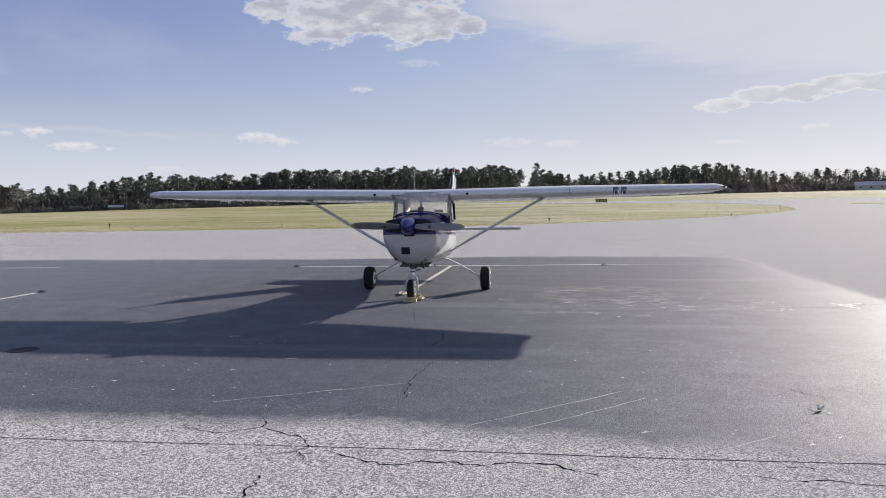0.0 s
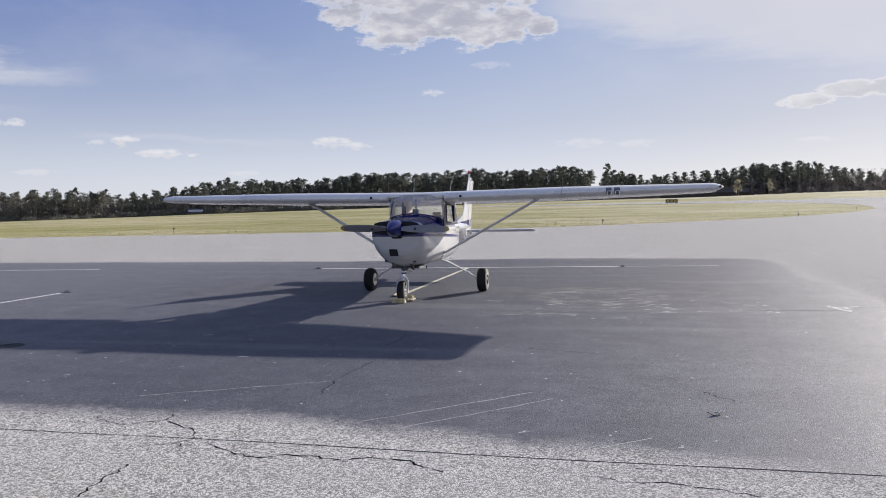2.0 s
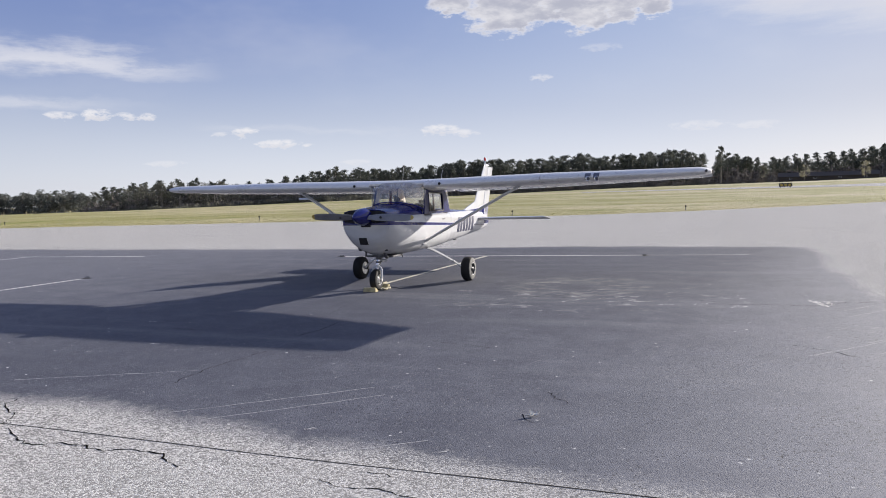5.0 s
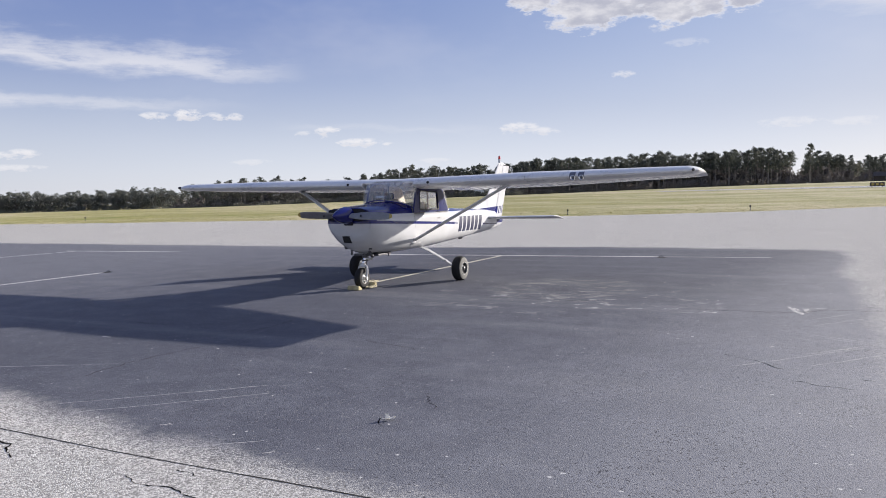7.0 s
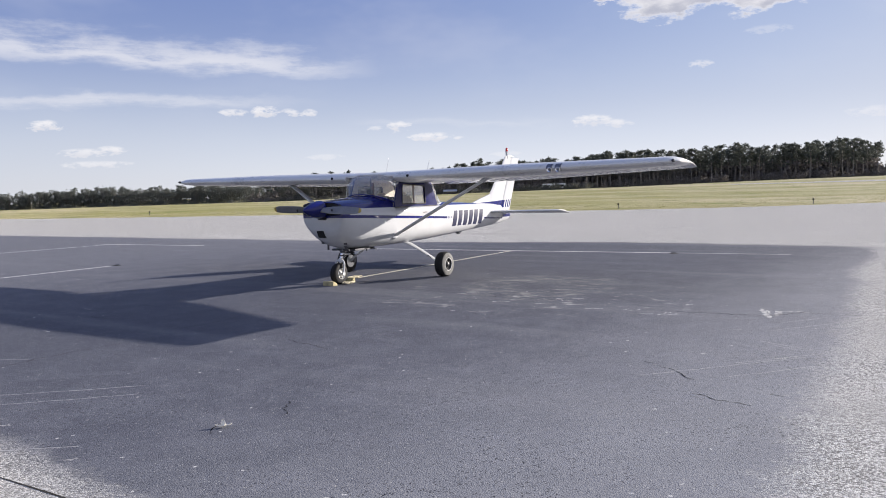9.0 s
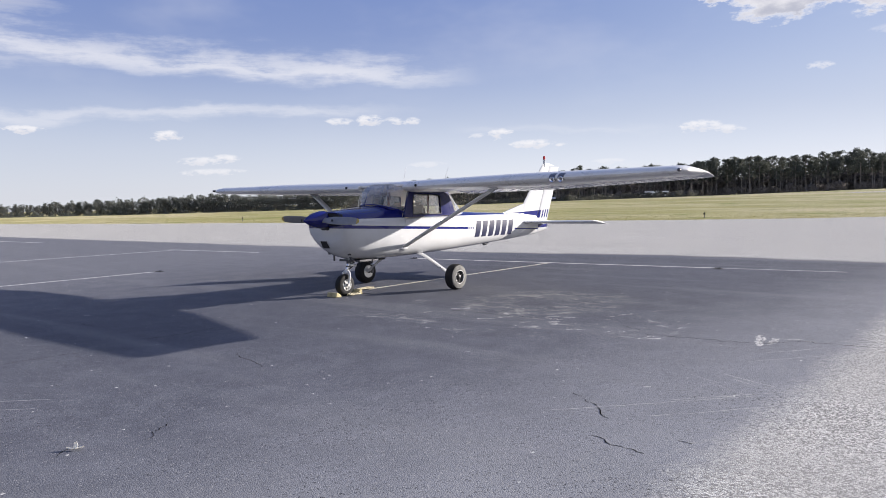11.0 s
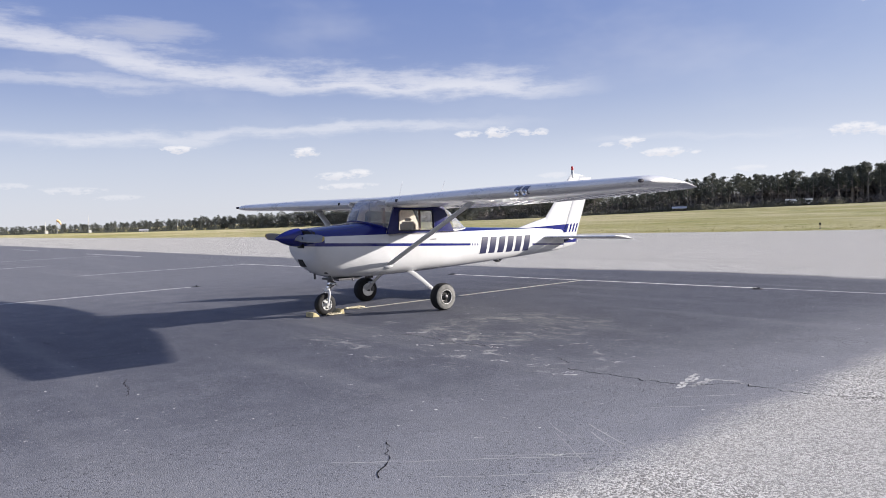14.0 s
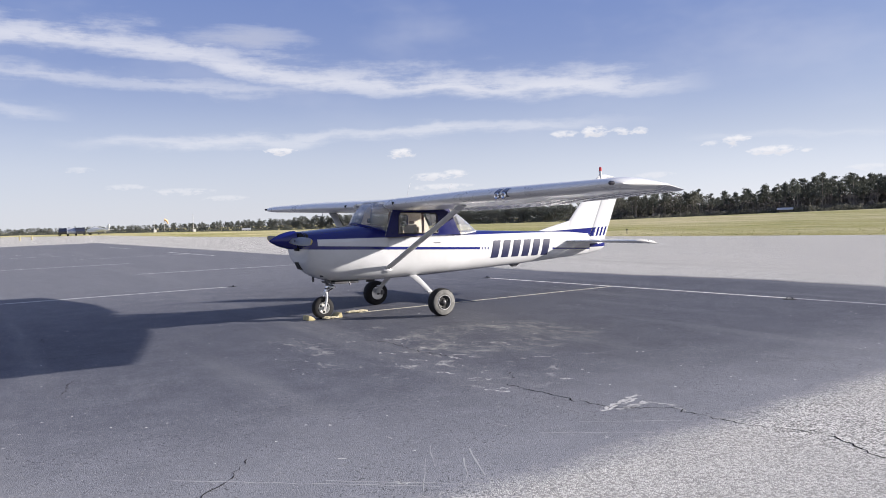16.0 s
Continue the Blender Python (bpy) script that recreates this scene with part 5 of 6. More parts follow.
# whips, belly fittings
for x, y, h, lean in ((-0.24, 1.75, 0.27, 0.10), (0.34, 2.15, 0.24, 0.10)):
    part("whip_antenna", tube([(x, y, 1.70), (x * 1.02, y + lean * 0.5, 1.74 + h * 0.5), (x * 1.05, y + lean, 1.74 + h)], [0.005, 0.0035, 0.002], 6), M_WHITE, plane, "thin whip aerial on the cabin roof")
part("belly_ring", tube([(0, 3.62, 0.605), (0, 3.68, 0.568), (0, 3.77, 0.566), (0, 3.83, 0.605)], 0.020, 8), M_STEEL, plane, "dark tail tie-down ring")
part("belly_antenna", box(-0.012, 0.012, 0.86, 1.0, 0.49, 0.54, 0.004), M_PANEL, plane)
part("fuel_vent", tube([(0.30, 0.42, 0.55), (0.30, 0.44, 0.50)], 0.010, 8), M_STEEL, plane)
part("pitot", tube([(-2.6, 1.35, 1.60), (-2.6, 1.33, 1.53), (-2.6, 1.15, 1.53)], 0.008, 8), M_ALU, plane)

# chocks at the nose wheel, tie-down rope
for y, tilt in ((-0.085, 1), (0.355, -1)):
    bm = loft([[(x, y + tilt * a, z) for a, z in ((-0.055, 0.0), (0.06, 0.0), (0.055, 0.022), (-0.012, 0.07), (-0.045, 0.07))] for x in (-0.135, 0.075)])
    bmesh.ops.bevel(bm, geom=list(bm.edges), offset=0.006, segments=1, affect="EDGES")
    ch = solid("wheel_chock", bm, M_CHOCK, "worn yellow wooden chock against the nose wheel", "chock", "nose wheel chocks")
def tangle(cx, cy, long, wide, turns, seed, rope):
    """A loose heap of rope: loops of uneven size drawn out along one way, ending in a tail."""
    rnd = random.Random(seed)
    pts, size, lean = [], 1.0, 0.0
    for k in range(turns * 12):
        if k % 12 == 0:
            size, lean = rnd.uniform(0.45, 1.0), rnd.uniform(-0.5, 0.5) * long
        a = k / 12 * 2 * math.pi + seed
        pts.append((cx + wide * size * math.cos(a) + rnd.gauss(0, 0.006), cy + lean * 0.6 + long * size * 0.6 * math.sin(a), rope * (1.1 + 1.6 * abs(math.sin(k * 0.9 + seed)))))
    return tube(arc_points(pts, 2), rope, 6)


solid("chock_rope", tangle(0.10, 0.20, 0.17, 0.05, 3, 3, 0.011), M_ROPE, "knotted pale rope between the yellow chocks", "rope")
solid("tie_down_rope", tangle(-0.31, 0.82, 0.30, 0.075, 5, 7, 0.009), M_ROPE, "slack tangled tie-down rope on the apron", "rope")


# ---------- woods and far things ----------
def tree_parts(kind, rnd, h):
    """Points and faces of one tree: wood (trunk and limbs) and leaves (small ragged leaf clumps)."""
    wood_v, wood_f, leaf_v, leaf_f = [], [], [], []

    def limb(a, b, ra, rb):
        a, b = Vector(a), Vector(b)
        d = (b - a).normalized()
        s = d.cross(Vector((0.31, 0.22, 0.92))).normalized()
        u = s.cross(d)
        i = len(wood_v)
        for p, r in ((a, ra), (b, rb)):
            for k in range(5):
                t = 2 * math.pi * k / 5
                wood_v.append(tuple(p + (s * math.cos(t) + u * math.sin(t)) * r))
        for k in range(5):
            j = (k + 1) % 5
            wood_f.append((i + k, i + j, i + 5 + j, i + 5 + k))

    def clump(c, size, count, bit, flat=0.7):
        for _ in range(count):
            v = Vector((rnd.gauss(0, 1), rnd.gauss(0, 1), rnd.gauss(0, 1)))
            v = v.normalized() * (rnd.random() ** 0.45) * size
            p = Vector(c) + Vector((v.x, v.y, v.z * flat))
            n = Vector((rnd.gauss(0, 1), rnd.gauss(0, 1), rnd.gauss(0, 1) + 0.4)).normalized()
            s = n.cross(Vector((rnd.random(), rnd.random(), rnd.random()))).normalized() * bit * rnd.uniform(0.6, 1.3)
            t = n.cross(s) * rnd.uniform(0.45, 0.9)
            i = len(leaf_v)
            leaf_v.extend([tuple(p - s), tuple(p + t * 0.9 + s * 0.2), tuple(p + s), tuple(p - t + s * 0.1)])
            leaf_f.append((i, i + 1, i + 2, i + 3))

    lean = Vector((rnd.gauss(0, 0.02), rnd.gauss(0, 0.02), 1)) * h
    r0 = h * 0.014
    steps = 4
    for k in range(steps):
        limb(lean * (k / steps), lean * ((k + 1) / steps), r0 * (1 - 0.75 * k / steps), r0 * (1 - 0.75 * (k + 1) / steps))
    if kind == "pine":
        bare = rnd.uniform(0.40, 0.62)
        for k in range(19):
            f = bare + (1 - bare) * (k / 18) ** 0.9
            a = rnd.uniform(0, 6.283)
            spread = h * rnd.uniform(0.10, 0.19) * (1 - 0.62 * max(0, (f - bare) / (1 - bare)) ** 1.6)
            tip = lean * f + Vector((math.cos(a), math.sin(a), rnd.uniform(0.0, 0.35))) * spread
            limb(lean * (f - 0.02), tip, r0 * 0.28, r0 * 0.08)
            clump(tip, h * rnd.uniform(0.055, 0.105), 46, h * 0.0165, 0.55)
            clump((lean * f + tip) / 2, h * 0.05, 12, h * 0.017, 0.6)
        clump(lean * 0.985, h * 0.065, 40, h * 0.015, 0.6)
    elif kind == "broad":
        for k in range(18):
            f = rnd.uniform(0.22, 0.97)
            a = rnd.uniform(0, 6.283)
            spread = h * 0.30 * math.sin(math.pi * min(0.96, f * 0.85 + 0.1)) * rnd.uniform(0.5, 1.0)
            tip = lean * f + Vector((math.cos(a), math.sin(a), 0.2)) * spread
            limb(lean * f * 0.75, tip, r0 * 0.35, r0 * 0.08)
            clump(tip, h * rnd.uniform(0.09, 0.14), 26, h * 0.030, 0.85)
    elif kind == "bush":
        for k in range(12):
            a, q = rnd.uniform(0, 6.283), rnd.random() ** 0.5
            clump((math.cos(a) * q * h * 0.55, math.sin(a) * q * h * 0.55, h * rnd.uniform(0.15, 0.8) * (1.15 - q * 0.5)), h * 0.26, 24, h * 0.07, 0.8)
    else:
        for k in range(26):
            f = rnd.uniform(0.3, 0.92)
            a = rnd.uniform(0, 6.283)
            tip = lean * min(1.02, f + 0.22) + Vector((math.cos(a), math.sin(a), 0)) * h * rnd.uniform(0.10, 0.26)
            knee = (lean * f + tip) / 2 + Vector((rnd.gauss(0, 0.02), rnd.gauss(0, 0.02), 0)) * h
            limb(lean * f, knee, r0 * 0.4, r0 * 0.2)
            limb(knee, tip, r0 * 0.2, r0 * 0.06)
            for _ in range(4):
                limb(knee.lerp(tip, rnd.random()), tip + Vector((rnd.gauss(0, 1), rnd.gauss(0, 1), rnd.gauss(0.4, 0.6))) * h * 0.06, r0 * 0.1, r0 * 0.04)
    return [np.array(wood_v, float).reshape(-1, 3), wood_f, np.array(leaf_v, float).reshape(-1, 3), leaf_f]


rnd = random.Random(11)
STOCK = {k: [tree_parts(k, rnd, 1.0) for _ in range(n)] for k, n in (("pine", 9), ("broad", 5), ("bush", 4), ("bare", 4))}


def wood_object(name, spots, label, leaf_mat, wood_mat=None):
    """Many trees joined into one wood: spots of (kind, x, y, z, height)."""
    packs = ([], [], 0), ([], [], 0)
    sets = {"wood": [[], [], 0], "leaf": [[], [], 0]}
    pick = random.Random(len(spots))
    for kind, x, y, z, h in spots:
        wv, wf, lv, lf = pick.choice(STOCK[kind])
        a = pick.uniform(0, 6.283)
        c, s = math.cos(a), math.sin(a)
        wide = pick.uniform(0.85, 1.2)
        rot = np.array([[c * wide, -s * wide, 0], [s * wide, c * wide, 0], [0, 0, 1.0]]) * h
        for key, vs, fs in (("wood", wv, wf), ("leaf", lv, lf)):
            if len(vs):
                acc = sets[key]
                acc[0].append(vs @ rot.T + np.array([x, y, z]))
                acc[1].extend([tuple(i + acc[2] for i in f) for f in fs])
                acc[2] += len(vs)
    root = tagged(new(name), label, "woods", kind="stuff")
    for key, mat in (("wood", wood_mat or M_BARK), ("leaf", leaf_mat)):
        if sets[key][0]:
            me = bpy.data.meshes.new(name + "_" + key)
            me.from_pydata(np.concatenate(sets[key][0]).tolist(), [], sets[key][1])
            me.materials.append(mat)
            ob = new("trunks" if key == "wood" else "foliage", me)
            ob.parent = root
            tagged(ob, kind="stuff")
    return root


# skyline: azimuth, elevation of the tree tops, distance
FAR_SKYLINE = [(-100, 0.22, 900), (-87, 0.22, 850), (-80, 0.20, 850), (-74, 0.26, 820), (-66, 0.44, 800), (-58, 0.70, 760), (-52, 0.68, 700), (-49.6, 0.86, 690), (-47, 0.72, 660), (-45.5, 0.95, 520), (-42, 1.42, 440), (-38.3, 1.42, 430), (-35, 1.28, 430), (-31.5, 1.50, 420), (-30, 1.85, 400), (-26.8, 1.80, 390), (-22, 2.0, 390)]
NEAR_SKYLINE = [(-18.8, 2.28, 385), (-14.3, 2.22, 380), (-11.8, 2.42, 380), (-8.4, 2.25, 380), (-4.2, 2.50, 375), (-2.3, 2.3, 375), (-1.85, 1.2, 375), (-1.35, 1.1, 375), (-1.0, 2.1, 375), (-0.5, 2.15, 375), (1.2, 1.75, 390), (2.9, 1.80, 400), (6.9, 1.85, 400), (10.0, 2.25, 400), (13.0, 2.25, 400), (14.6, 1.9, 400), (17, 1.7, 420), (21, 1.8, 420), (30, 1.8, 420), (48, 1.8, 420)]
SKYLINE = FAR_SKYLINE + NEAR_SKYLINE
near_pines, near_mix, far_mix, bare_trees, brush = [], [], [], [], []
az_now = -100.0
while az_now < 46:
    top, dist = lerp([(a, b, c) for a, b, c in SKYLINE], az_now)
    far = dist > 600
    gap = -1.95 < az_now < -1.2
    rows = ((0, 0.97, 0.0), (14, 1.0, 0.35), (30, 0.97, 0.7)) if not far else ((0, 0.9, 0.0), (25, 1.0, 0.5))
    for extra, share, shift in rows:
        a = az_now + rnd.uniform(-0.3, 0.3)
        r = dist + extra + rnd.uniform(-6, 6)
        x, y = polar(a, r)
        z = height(x, y)
        full = 1.45 + r * math.tan(radians(top)) - z
        h = full * share * rnd.choice((0.70, 0.80, 0.88, 0.94, 1.0, 1.05))
        roll = rnd.random()
        if far:
            far_mix.append((("broad" if roll < 0.6 else "pine"), x, y, z, max(5.0, h)))
        elif a > 14.0 and roll < 0.5:
            bare_trees.append(("bare", x, y, z, h * 0.95))
        elif a < -36 and roll < 0.35:
            near_mix.append(("broad", x, y, z, h * 0.92))
        elif not gap:
            if roll < 0.84 or a > -28:
                near_pines.append(("pine", x, y, z, h))
            else:
                near_mix.append(("broad", x, y, z, h * 0.8))
    if not far:
        for _ in range(3):
            x, y = polar(az_now + rnd.uniform(-0.4, 0.4), dist + rnd.uniform(-12, 26))
            brush.append(("bush", x, y, height(x, y), rnd.uniform(1.8, 4.6)))
        if az_now < -21:
            for _ in range(4):
                x, y = polar(az_now + rnd.uniform(-0.3, 0.3), dist - rnd.uniform(3, 40))
                near_mix.append(("bush", x, y, height(x, y) - 0.9, rnd.uniform(2.6, 4.8)))
    else:
        x, y = polar(az_now + rnd.uniform(-0.3, 0.3), dist - 15)
        far_mix.append(("bush", x, y, height(x, y), rnd.uniform(4, 8)))
        for _ in range(6):
            x, y = polar(az_now + rnd.uniform(-0.25, 0.25), dist - rnd.uniform(20, 110))
            far_mix.append(("bush", x, y, height(x, y) - 0.9, rnd.uniform(2.4, 4.0)))
    if not far and not gap:
        for deep in (30, 52, 70):
            x, y = polar(az_now + rnd.uniform(-0.3, 0.3), dist + deep)
            full = 1.45 + (dist + deep) * math.tan(radians(top)) - height(x, y)
            brush.append(("bush", x, y, height(x, y), max(4.0, full * rnd.uniform(0.45, 0.74))))
        a = az_now + rnd.uniform(-0.2, 0.2)
        r = dist + 44 + rnd.uniform(-6, 6)
        x, y = polar(a, r)
        near_mix.append(("broad", x, y, height(x, y), (1.45 + r * math.tan(radians(top)) - height(x, y)) * rnd.uniform(0.62, 0.82)))
    elif far:
        for extra in (8, 40):
            x, y = polar(az_now + rnd.uniform(-0.2, 0.2), dist + extra)
            far_mix.append(("broad", x, y, height(x, y), (1.45 + dist * math.tan(radians(top)) - height(x, y)) * rnd.uniform(0.75, 1.0)))
    az_now += 0.40 if not far else 0.30
wood_object("pine_wood", near_pines, "dense dark stand of tall pines along the airfield", M_PINE)
wood_object("mixed_wood", near_mix, "dark broadleaf trees among the pines", M_BROADLEAF)
wood_object("undergrowth", brush, "brown leafless brush under the pines at the field edge", M_BRUSH)
wood_object("far_wood", far_mix, "low far line of mixed trees beyond the runway", M_HAZYLEAF, M_TWIG)
wood_object("bare_wood", bare_trees, "leafless grey trees at the wood's edge", M_TWIG, M_TWIG)

# a few trees that stand out on their own
def lone_tree(kind, az, r, h, leaf, label, wood=None):
    wv, wf, lv, lf = tree_parts(kind, random.Random(int(az * 10) + 77), h)
    root = thing("tree", label, "tree", on_land(az, r))
    for nm, vs, fs, mat in (("trunk", wv, wf, wood or M_BARK), ("crown", lv, lf, leaf)):
        if len(vs):
            me = bpy.data.meshes.new(nm)
            me.from_pydata(vs.tolist(), [], fs)
            me.materials.append(mat)
            new(nm, me).parent = root
    return root


for az_t, r_t, h_t in ((2.0, 330, 7.0), (4.6, 330, 6.5), (8.3, 335, 6.5), (10.4, 335, 6.0)):
    lone_tree("broad", az_t, r_t, h_t, M_BLOSSOM if az_t > 3 else M_BROADLEAF, "small pale spring tree in front of the dark wood")
for az_t, r_t, h_t in ((-29.3, 385, 17), (-27.4, 380, 16), (-31.0, 385, 15), (-0.8, 362, 16.5), (12.3, 385, 14.5), (13.4, 385, 13.5), (10.6, 388, 13.5)):
    lone_tree("pine", az_t, r_t, h_t, M_PINE, "tall pine standing above the wood's edge")


def hut(az, r, w, d, h, wall, roof, label, turn=0, windows=3):
    b = thing("building", label, "building", on_land(az, r), -az + turn)
    part("wall", box(-w / 2, w / 2, -d / 2, d / 2, -1.0, h, 0.02), wall, b)
    part("roof", loft([[(x, -d / 2 - 0.4, h), (x, 0, h + d * 0.22), (x, d / 2 + 0.4, h), (x, d / 2 + 0.4, h - 0.15), (x, -d / 2 - 0.4, h - 0.15)] for x in (-w / 2 - 0.4, w / 2 + 0.4)]), roof, b)
    for k in range(windows):
        x = -w / 2 + w * (k + 0.5) / windows
        win = part("window", box(x - 0.55, x + 0.55, -d / 2 - 0.05, -d / 2 + 0.02, h * 0.42, h * 0.75), M_SIDING, b)
        part("pane", box(x - 0.45, x + 0.45, -d / 2 - 0.07, -d / 2 - 0.045, h * 0.45, h * 0.72), M_WINDOW, win)
    return b


hut(-31.6, 378, 6, 4, 1.5, M_DARKWALL, M_ROOF, "open shed with a pale metal roof at the wood's edge")
hut(22.3, 392, 17, 8, 2.2, M_SIDING, M_ROOF, "pale grey hangar with a metal roof beyond the taxiway", 0, 4)
hut(6.0, 362, 38, 8, 1.9, M_DARKWALL, M_DARKWALL, "long low dark building before the wood", 0, 4)
hut(-71.2, 690, 7, 6, 1.9, M_SIDING, M_ROOF, "white house by the far trees", 0, 3)


def trailer(az, r):
    t = thing("trailer", "long white camper trailer parked before the wood", "trailer", on_land(az, r), -az)
    part("body", box(-5.6, 5.6, -1.2, 1.2, 0.55, 3.1, 0.15), M_FARWHITE, t)
    for x0, x1, z0, z1 in ((-4.9, -3.6, 1.5, 2.5), (-2.6, -2.0, 1.9, 2.4), (-0.6, 0.6, 1.6, 2.4), (2.9, 4.7, 1.5, 2.5)):
        part("window", box(x0, x1, -1.225, -1.19, z0, z1), M_WINDOW, t)
    part("door", box(1.3, 2.05, -1.22, -1.19, 0.75, 2.6, 0.02), M_CARGREY, t)
    part("skirt", box(-5.4, 5.4, -1.16, -1.10, 0.1, 0.56), M_DARKWALL, t, "dark skirt below the body")
    for x in (-1.0, 0.2):
        part("wheel", lathe([(-0.15, 0.05), (-0.15, 0.38), (0.15, 0.38), (0.15, 0.05)], "Y", (x, -1.05, 0.38), 18), M_RUBBER, t)


trailer(-23.72, 374)

# a row of small pale boxes at the wood's edge
for az_b, w, h in ((-47.85, 0.9, 1.5), (-47.55, 1.5, 1.1), (-47.2, 1.4, 1.4), (-46.95, 1.0, 1.2), (-46.7, 1.3, 1.0), (-46.4, 1.1, 1.1)):
    hive = thing("equipment_box", "small pale lidded box standing at the far wood's edge", "box", on_land(az_b, 415, -0.03), -az_b, "pale boxes at the wood")
    part("body", box(-w / 2, w / 2, -0.5, 0.5, 0.0, h, 0.04), M_FARWHITE, hive)
    part("lid", box(-w / 2 - 0.08, w / 2 + 0.08, -0.58, 0.58, h, h + 0.12, 0.03), M_ROOF, hive)

# taxiway fittings
for x, y in ((-25.4, 32.8), (-7.4, 33.5), (16.4, 46.9), (27.5, 72.0), (33.5, 92.0), (2.6, 37.4), (-47, 30.5), (24.0, 118.0), (36.2, 137.0)):
    l = thing("taxiway_light", "short taxiway edge light on the grass", "light", (x, y + 0.8, height(x, y) - 0.03), 0, "taxiway lights")
    part("stem", lathe([(0.0, 0.06), (0.02, 0.05), (0.03, 0.018), (0.20, 0.018)], "Z", (0, 0, 0), 10), M_STEEL, l)
    part("lens", lathe([(0.20, 0.045), (0.23, 0.056), (0.29, 0.05), (0.32, 0.015)], "Z", (0, 0, 0), 12), M_CARDARK, l, "dark blue lens")
sx, sy = 15.5, 157.0
sign = thing("guidance_sign", "low dark taxiway guidance sign on the grass", "sign", (sx, sy, height(sx, sy) - 0.03), -4)
part("board", box(-1.25, 1.25, -0.12, 0.12, 0.25, 1.0, 0.02), M_CARDARK, sign)
for x in (-0.9, 0.9):
    part("leg", box(x - 0.05, x + 0.05, -0.05, 0.05, 0.0, 0.26), M_STEEL, sign)
for k, x in enumerate((-0.75, 0.0, 0.75)):
    part("panel_bar", box(x - 0.22, x + 0.22, -0.135, -0.118, 0.42, 0.82), M_YELLOW, sign)


FAR_EYE = (10.2, -4.4)


def across(az, r):
    """A place r metres off along a compass line from the walk's end."""
    x, y = FAR_EYE[0] + r * math.sin(radians(az)), FAR_EYE[1] + r * math.cos(radians(az))
    return x, y, height(x, y)


def car(az, r, turn, mat, label):
    c = thing("car", label, "car", across(az, r), turn)
    prof = [(-2.3, 0.45), (-2.35, 0.8), (-2.2, 1.05), (-1.2, 1.15), (-0.6, 1.72), (1.5, 1.78), (2.15, 1.2), (2.3, 1.0), (2.3, 0.45)]
    part("body", loft([[(x, y * s, z if z < 1.2 else z * 1.0) for x, z in prof] for y, s in ((-0.92, 1.0), (0.92, 1.0))]), mat, c)
    part("windows", loft([[(x, y, z) for x, z in ((-1.05, 1.17), (-0.55, 1.62), (1.4, 1.68), (1.85, 1.22))] for y in (-0.935, 0.935)]), M_WINDOW, c)
    for x in (-1.45, 1.45):
        for y in (-0.85, 0.85):
            w = part("wheel", lathe([(-0.11, 0.2), (-0.11, 0.36), (0.11, 0.36), (0.11, 0.2)], "Y", (x, y, 0.36), 20), M_RUBBER, c)
            part("rim", lathe([(-0.12, 0.0), (-0.12, 0.21), (0.12, 0.21), (0.12, 0.0)], "Y", (x, y, 0.36), 16), M_ALU, w)


car(-83.72, 192, 169, M_CARDARK, "black car parked beside the far aeroplane")
# silver paint here stands for glare on a dark car
car(-83.25, 190, 173, M_CARGREY, "dark car coloured silver for its glare, between two others on the far apron")
car(-82.72, 188, 176, M_CARDARK, "black estate car parked beside the far aeroplane")


def far_plane(az, r, turn, label):
    p = thing("parked_aeroplane", label, "aeroplane", across(az, r), turn)
    part("fuselage", loft([[(x, y, z) for y, z in section(w, zb, zt, 2.3, 2.3, count=16)] for x, w, zb, zt in ((-2.2, 0.15, 0.8, 1.1), (-1.9, 0.45, 0.6, 1.3), (0, 0.55, 0.55, 1.75), (1.2, 0.45, 0.6, 1.7), (4.6, 0.1, 0.95, 1.25))]), M_FARWHITE, p)
    part("wing", loft([[(x, y, z) for x, z in ((-0.8, 0.72), (-0.6, 0.80), (0.9, 0.74), (0.6, 0.70))] for y in (-4.8, 4.8)]), M_FARWHITE, p)
    part("fin", loft([[(x, y, z) for x, z in ((3.7, 1.15), (4.5, 2.4), (5.1, 2.4), (4.8, 1.1))] for y in (-0.05, 0.05)]), M_FARWHITE, p)
    part("tailplane", loft([[(x, y, z) for x, z in ((4.0, 1.08), (4.1, 1.14), (4.8, 1.1), (4.7, 1.06))] for y in (-1.6, 1.6)]), M_FARWHITE, p)
    for x, y in ((-1.5, 0), (0.3, -1.2), (0.3, 1.2)):
        leg = part("leg", tube([(x, y, 0.75), (x, y, 0.2)], 0.05, 8), M_ALU, p)
        part("wheel", lathe([(-0.08, 0.03), (-0.08, 0.19), (0.08, 0.19), (0.08, 0.03)], "Y", (x, y, 0.19), 16), M_RUBBER, leg)


far_plane(-81.85, 200, 35, "white low-wing aeroplane parked far along the apron")
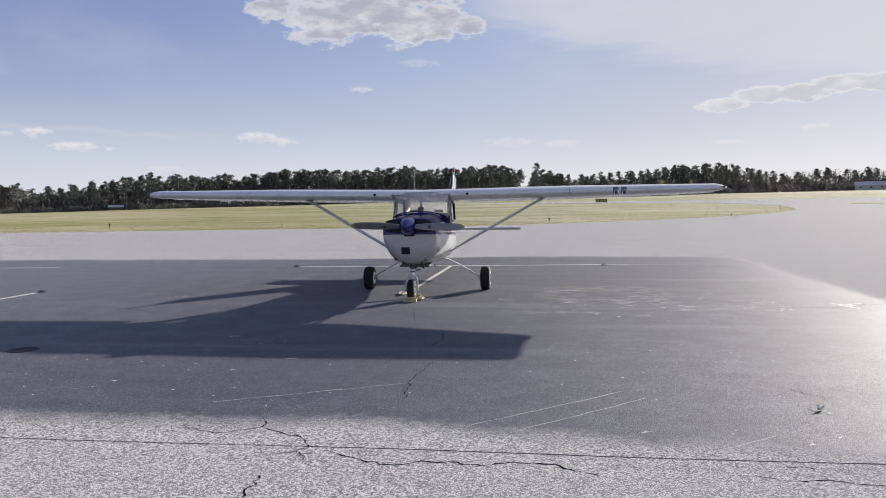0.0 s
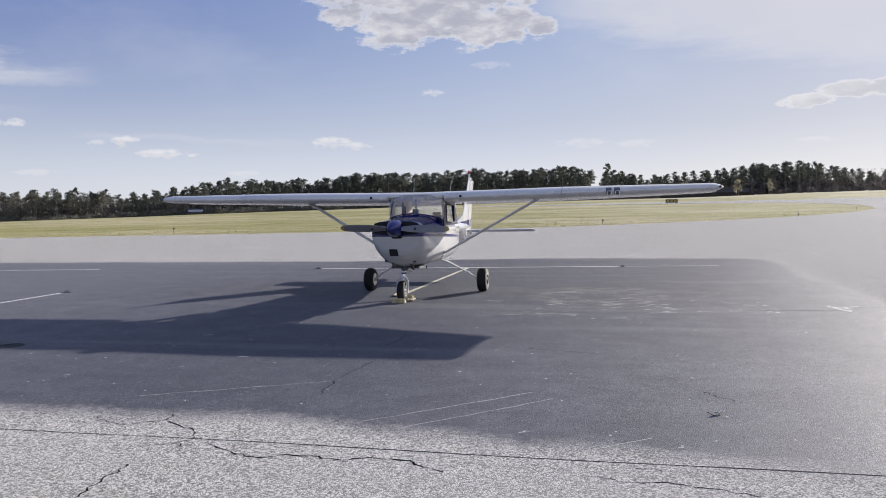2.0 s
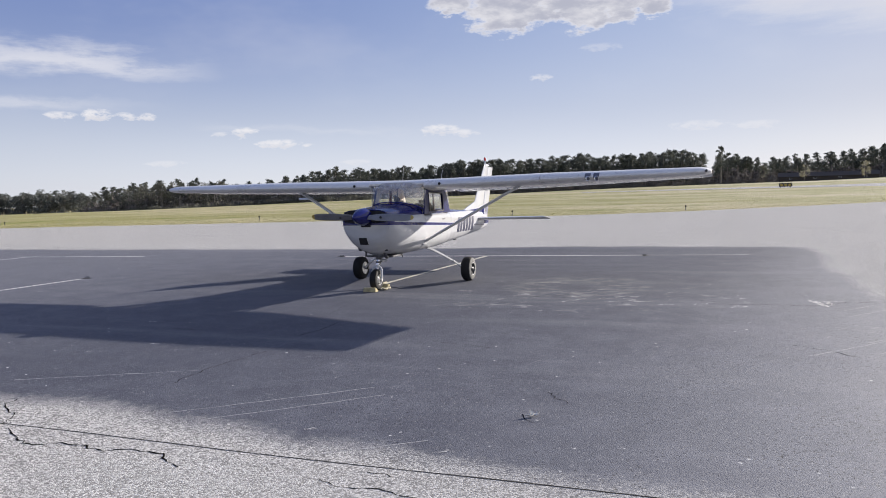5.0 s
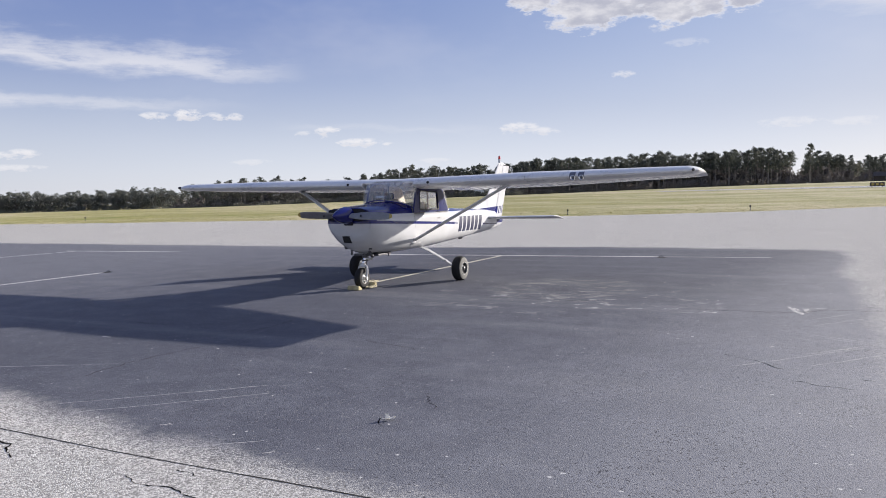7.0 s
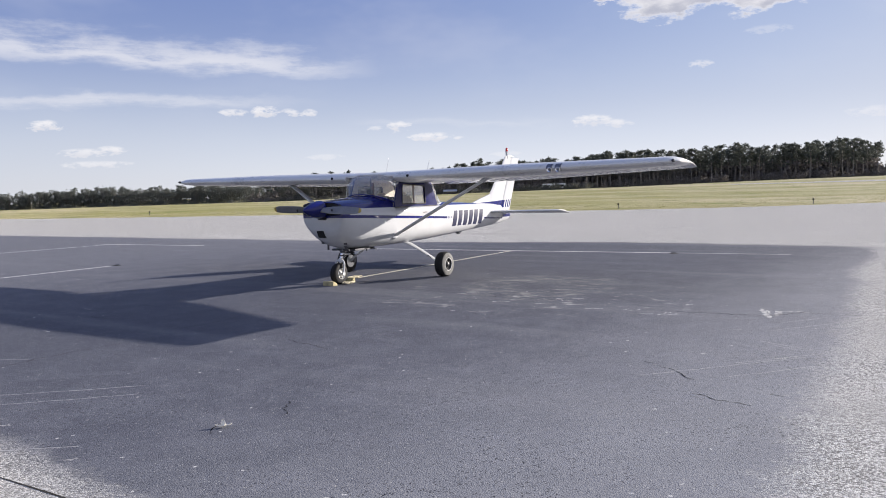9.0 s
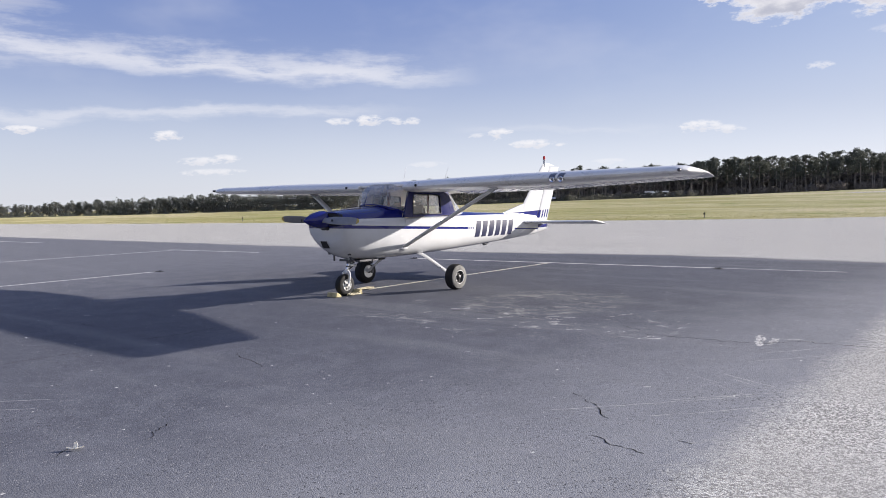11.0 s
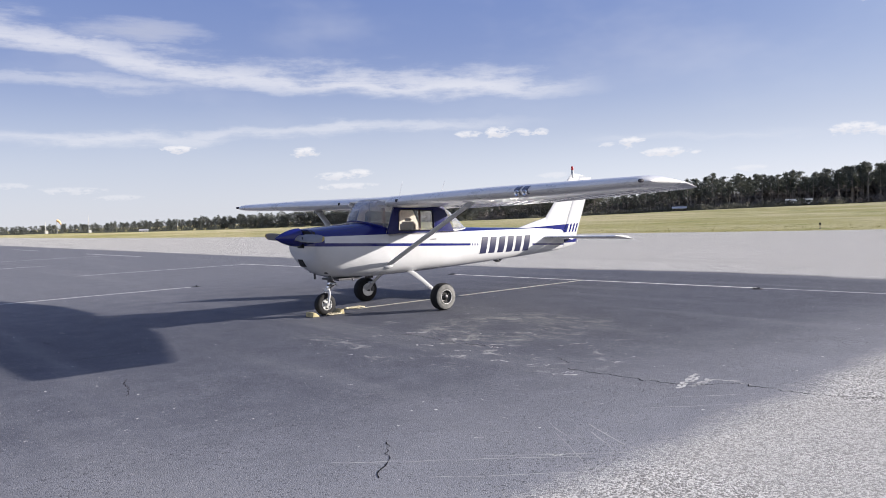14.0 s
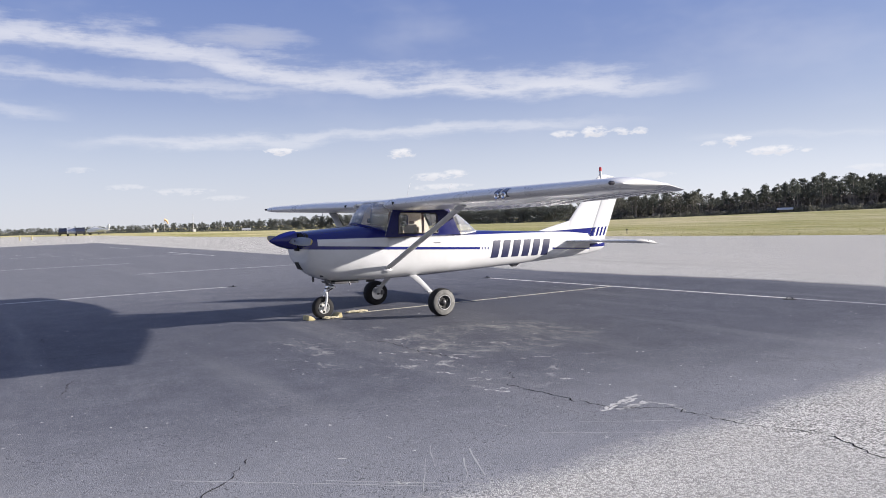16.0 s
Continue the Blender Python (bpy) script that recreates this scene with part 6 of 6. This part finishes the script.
# windsock and masts
x, y, z = across(-77.25, 260)
ws = thing("windsock", "orange windsock on a pale pole far across the field", "windsock", (x, y, z - 0.03), 70)
part("pole", tube([(0, 0, 0), (0, 0, 4.2)], [0.07, 0.05], 10), M_SIDING, ws)
part("sock", tube([(0.05, 0, 4.0), (0.35, 0, 3.95), (0.7, 0, 3.7), (0.95, 0, 3.25), (1.1, 0, 2.7)], [0.40, 0.38, 0.33, 0.26, 0.18], 16), M_ORANGE, ws, "drooping orange cloth sock")
for az_m, r_m, h_m in ((-77.95, 250, 3.6), (-75.3, 255, 5.6)):
    x, y, z = across(az_m, r_m)
    mast = thing("mast", "slender pale mast with a small box at its foot", "mast", (x, y, z - 0.03), 0, "field masts")
    part("pole", tube([(0, 0, 0), (0, 0, h_m)], [0.09, 0.05], 8), M_SIDING, mast)
    part("equipment_box", box(0.2, 1.3, -0.4, 0.4, 0.0, 0.9, 0.03), M_SIDING, mast)
for az_p in (-86.35, -85.65):
    x, y, z = across(az_p, 135)
    solid("marker_post", tube([(x, y, z - 0.03), (x, y, z + 0.75)], 0.10, 10), M_CHOCK, "short yellow post at the apron's end", "post", "marker posts")

# ragged tufts along the grass edge
rnd = random.Random(5)
vs, fs = [], []
for k in range(5200):
    i = rnd.randrange(len(edge) - 12)
    (x0, y0), (x1, y1) = edge[i], edge[i + 1]
    if x1 < -70 or x0 > 36:
        continue
    f, back_off = rnd.random(), abs(rnd.gauss(0, 1.0)) ** 1.5 * 5.0
    x, y = x0 + (x1 - x0) * f, y0 + (y1 - y0) * f
    nx, ny = -(y1 - y0), (x1 - x0)
    q = math.hypot(nx, ny)
    x, y = x + nx / q * (back_off - 0.05), y + ny / q * (back_off - 0.05)
    h = rnd.uniform(0.02, 0.055) * (1.8 if rnd.random() < 0.05 else 1.0)
    for _ in range(4):
        a, s = rnd.uniform(0, 6.283), rnd.uniform(0.01, 0.035)
        i0 = len(vs)
        bx, by = x + rnd.gauss(0, 0.08), y + rnd.gauss(0, 0.08)
        z = height(bx, by) - 0.04
        vs += [(bx - s * math.cos(a), by - s * math.sin(a), z), (bx + s * math.cos(a), by + s * math.sin(a), z), (bx + rnd.gauss(0, 0.06), by + rnd.gauss(0, 0.06), z + h)]
        fs.append((i0, i0 + 1, i0 + 2))
me = bpy.data.meshes.new("grass_tufts")
me.from_pydata(vs, [], fs)
me.materials.append(leaf_material("grass_blades", (0.24, 0.25, 0.07), (0.46, 0.41, 0.21)))
tagged(new("grass_tufts", me), "ragged tufts of dry grass along the paving edge", "grass", kind="stuff")
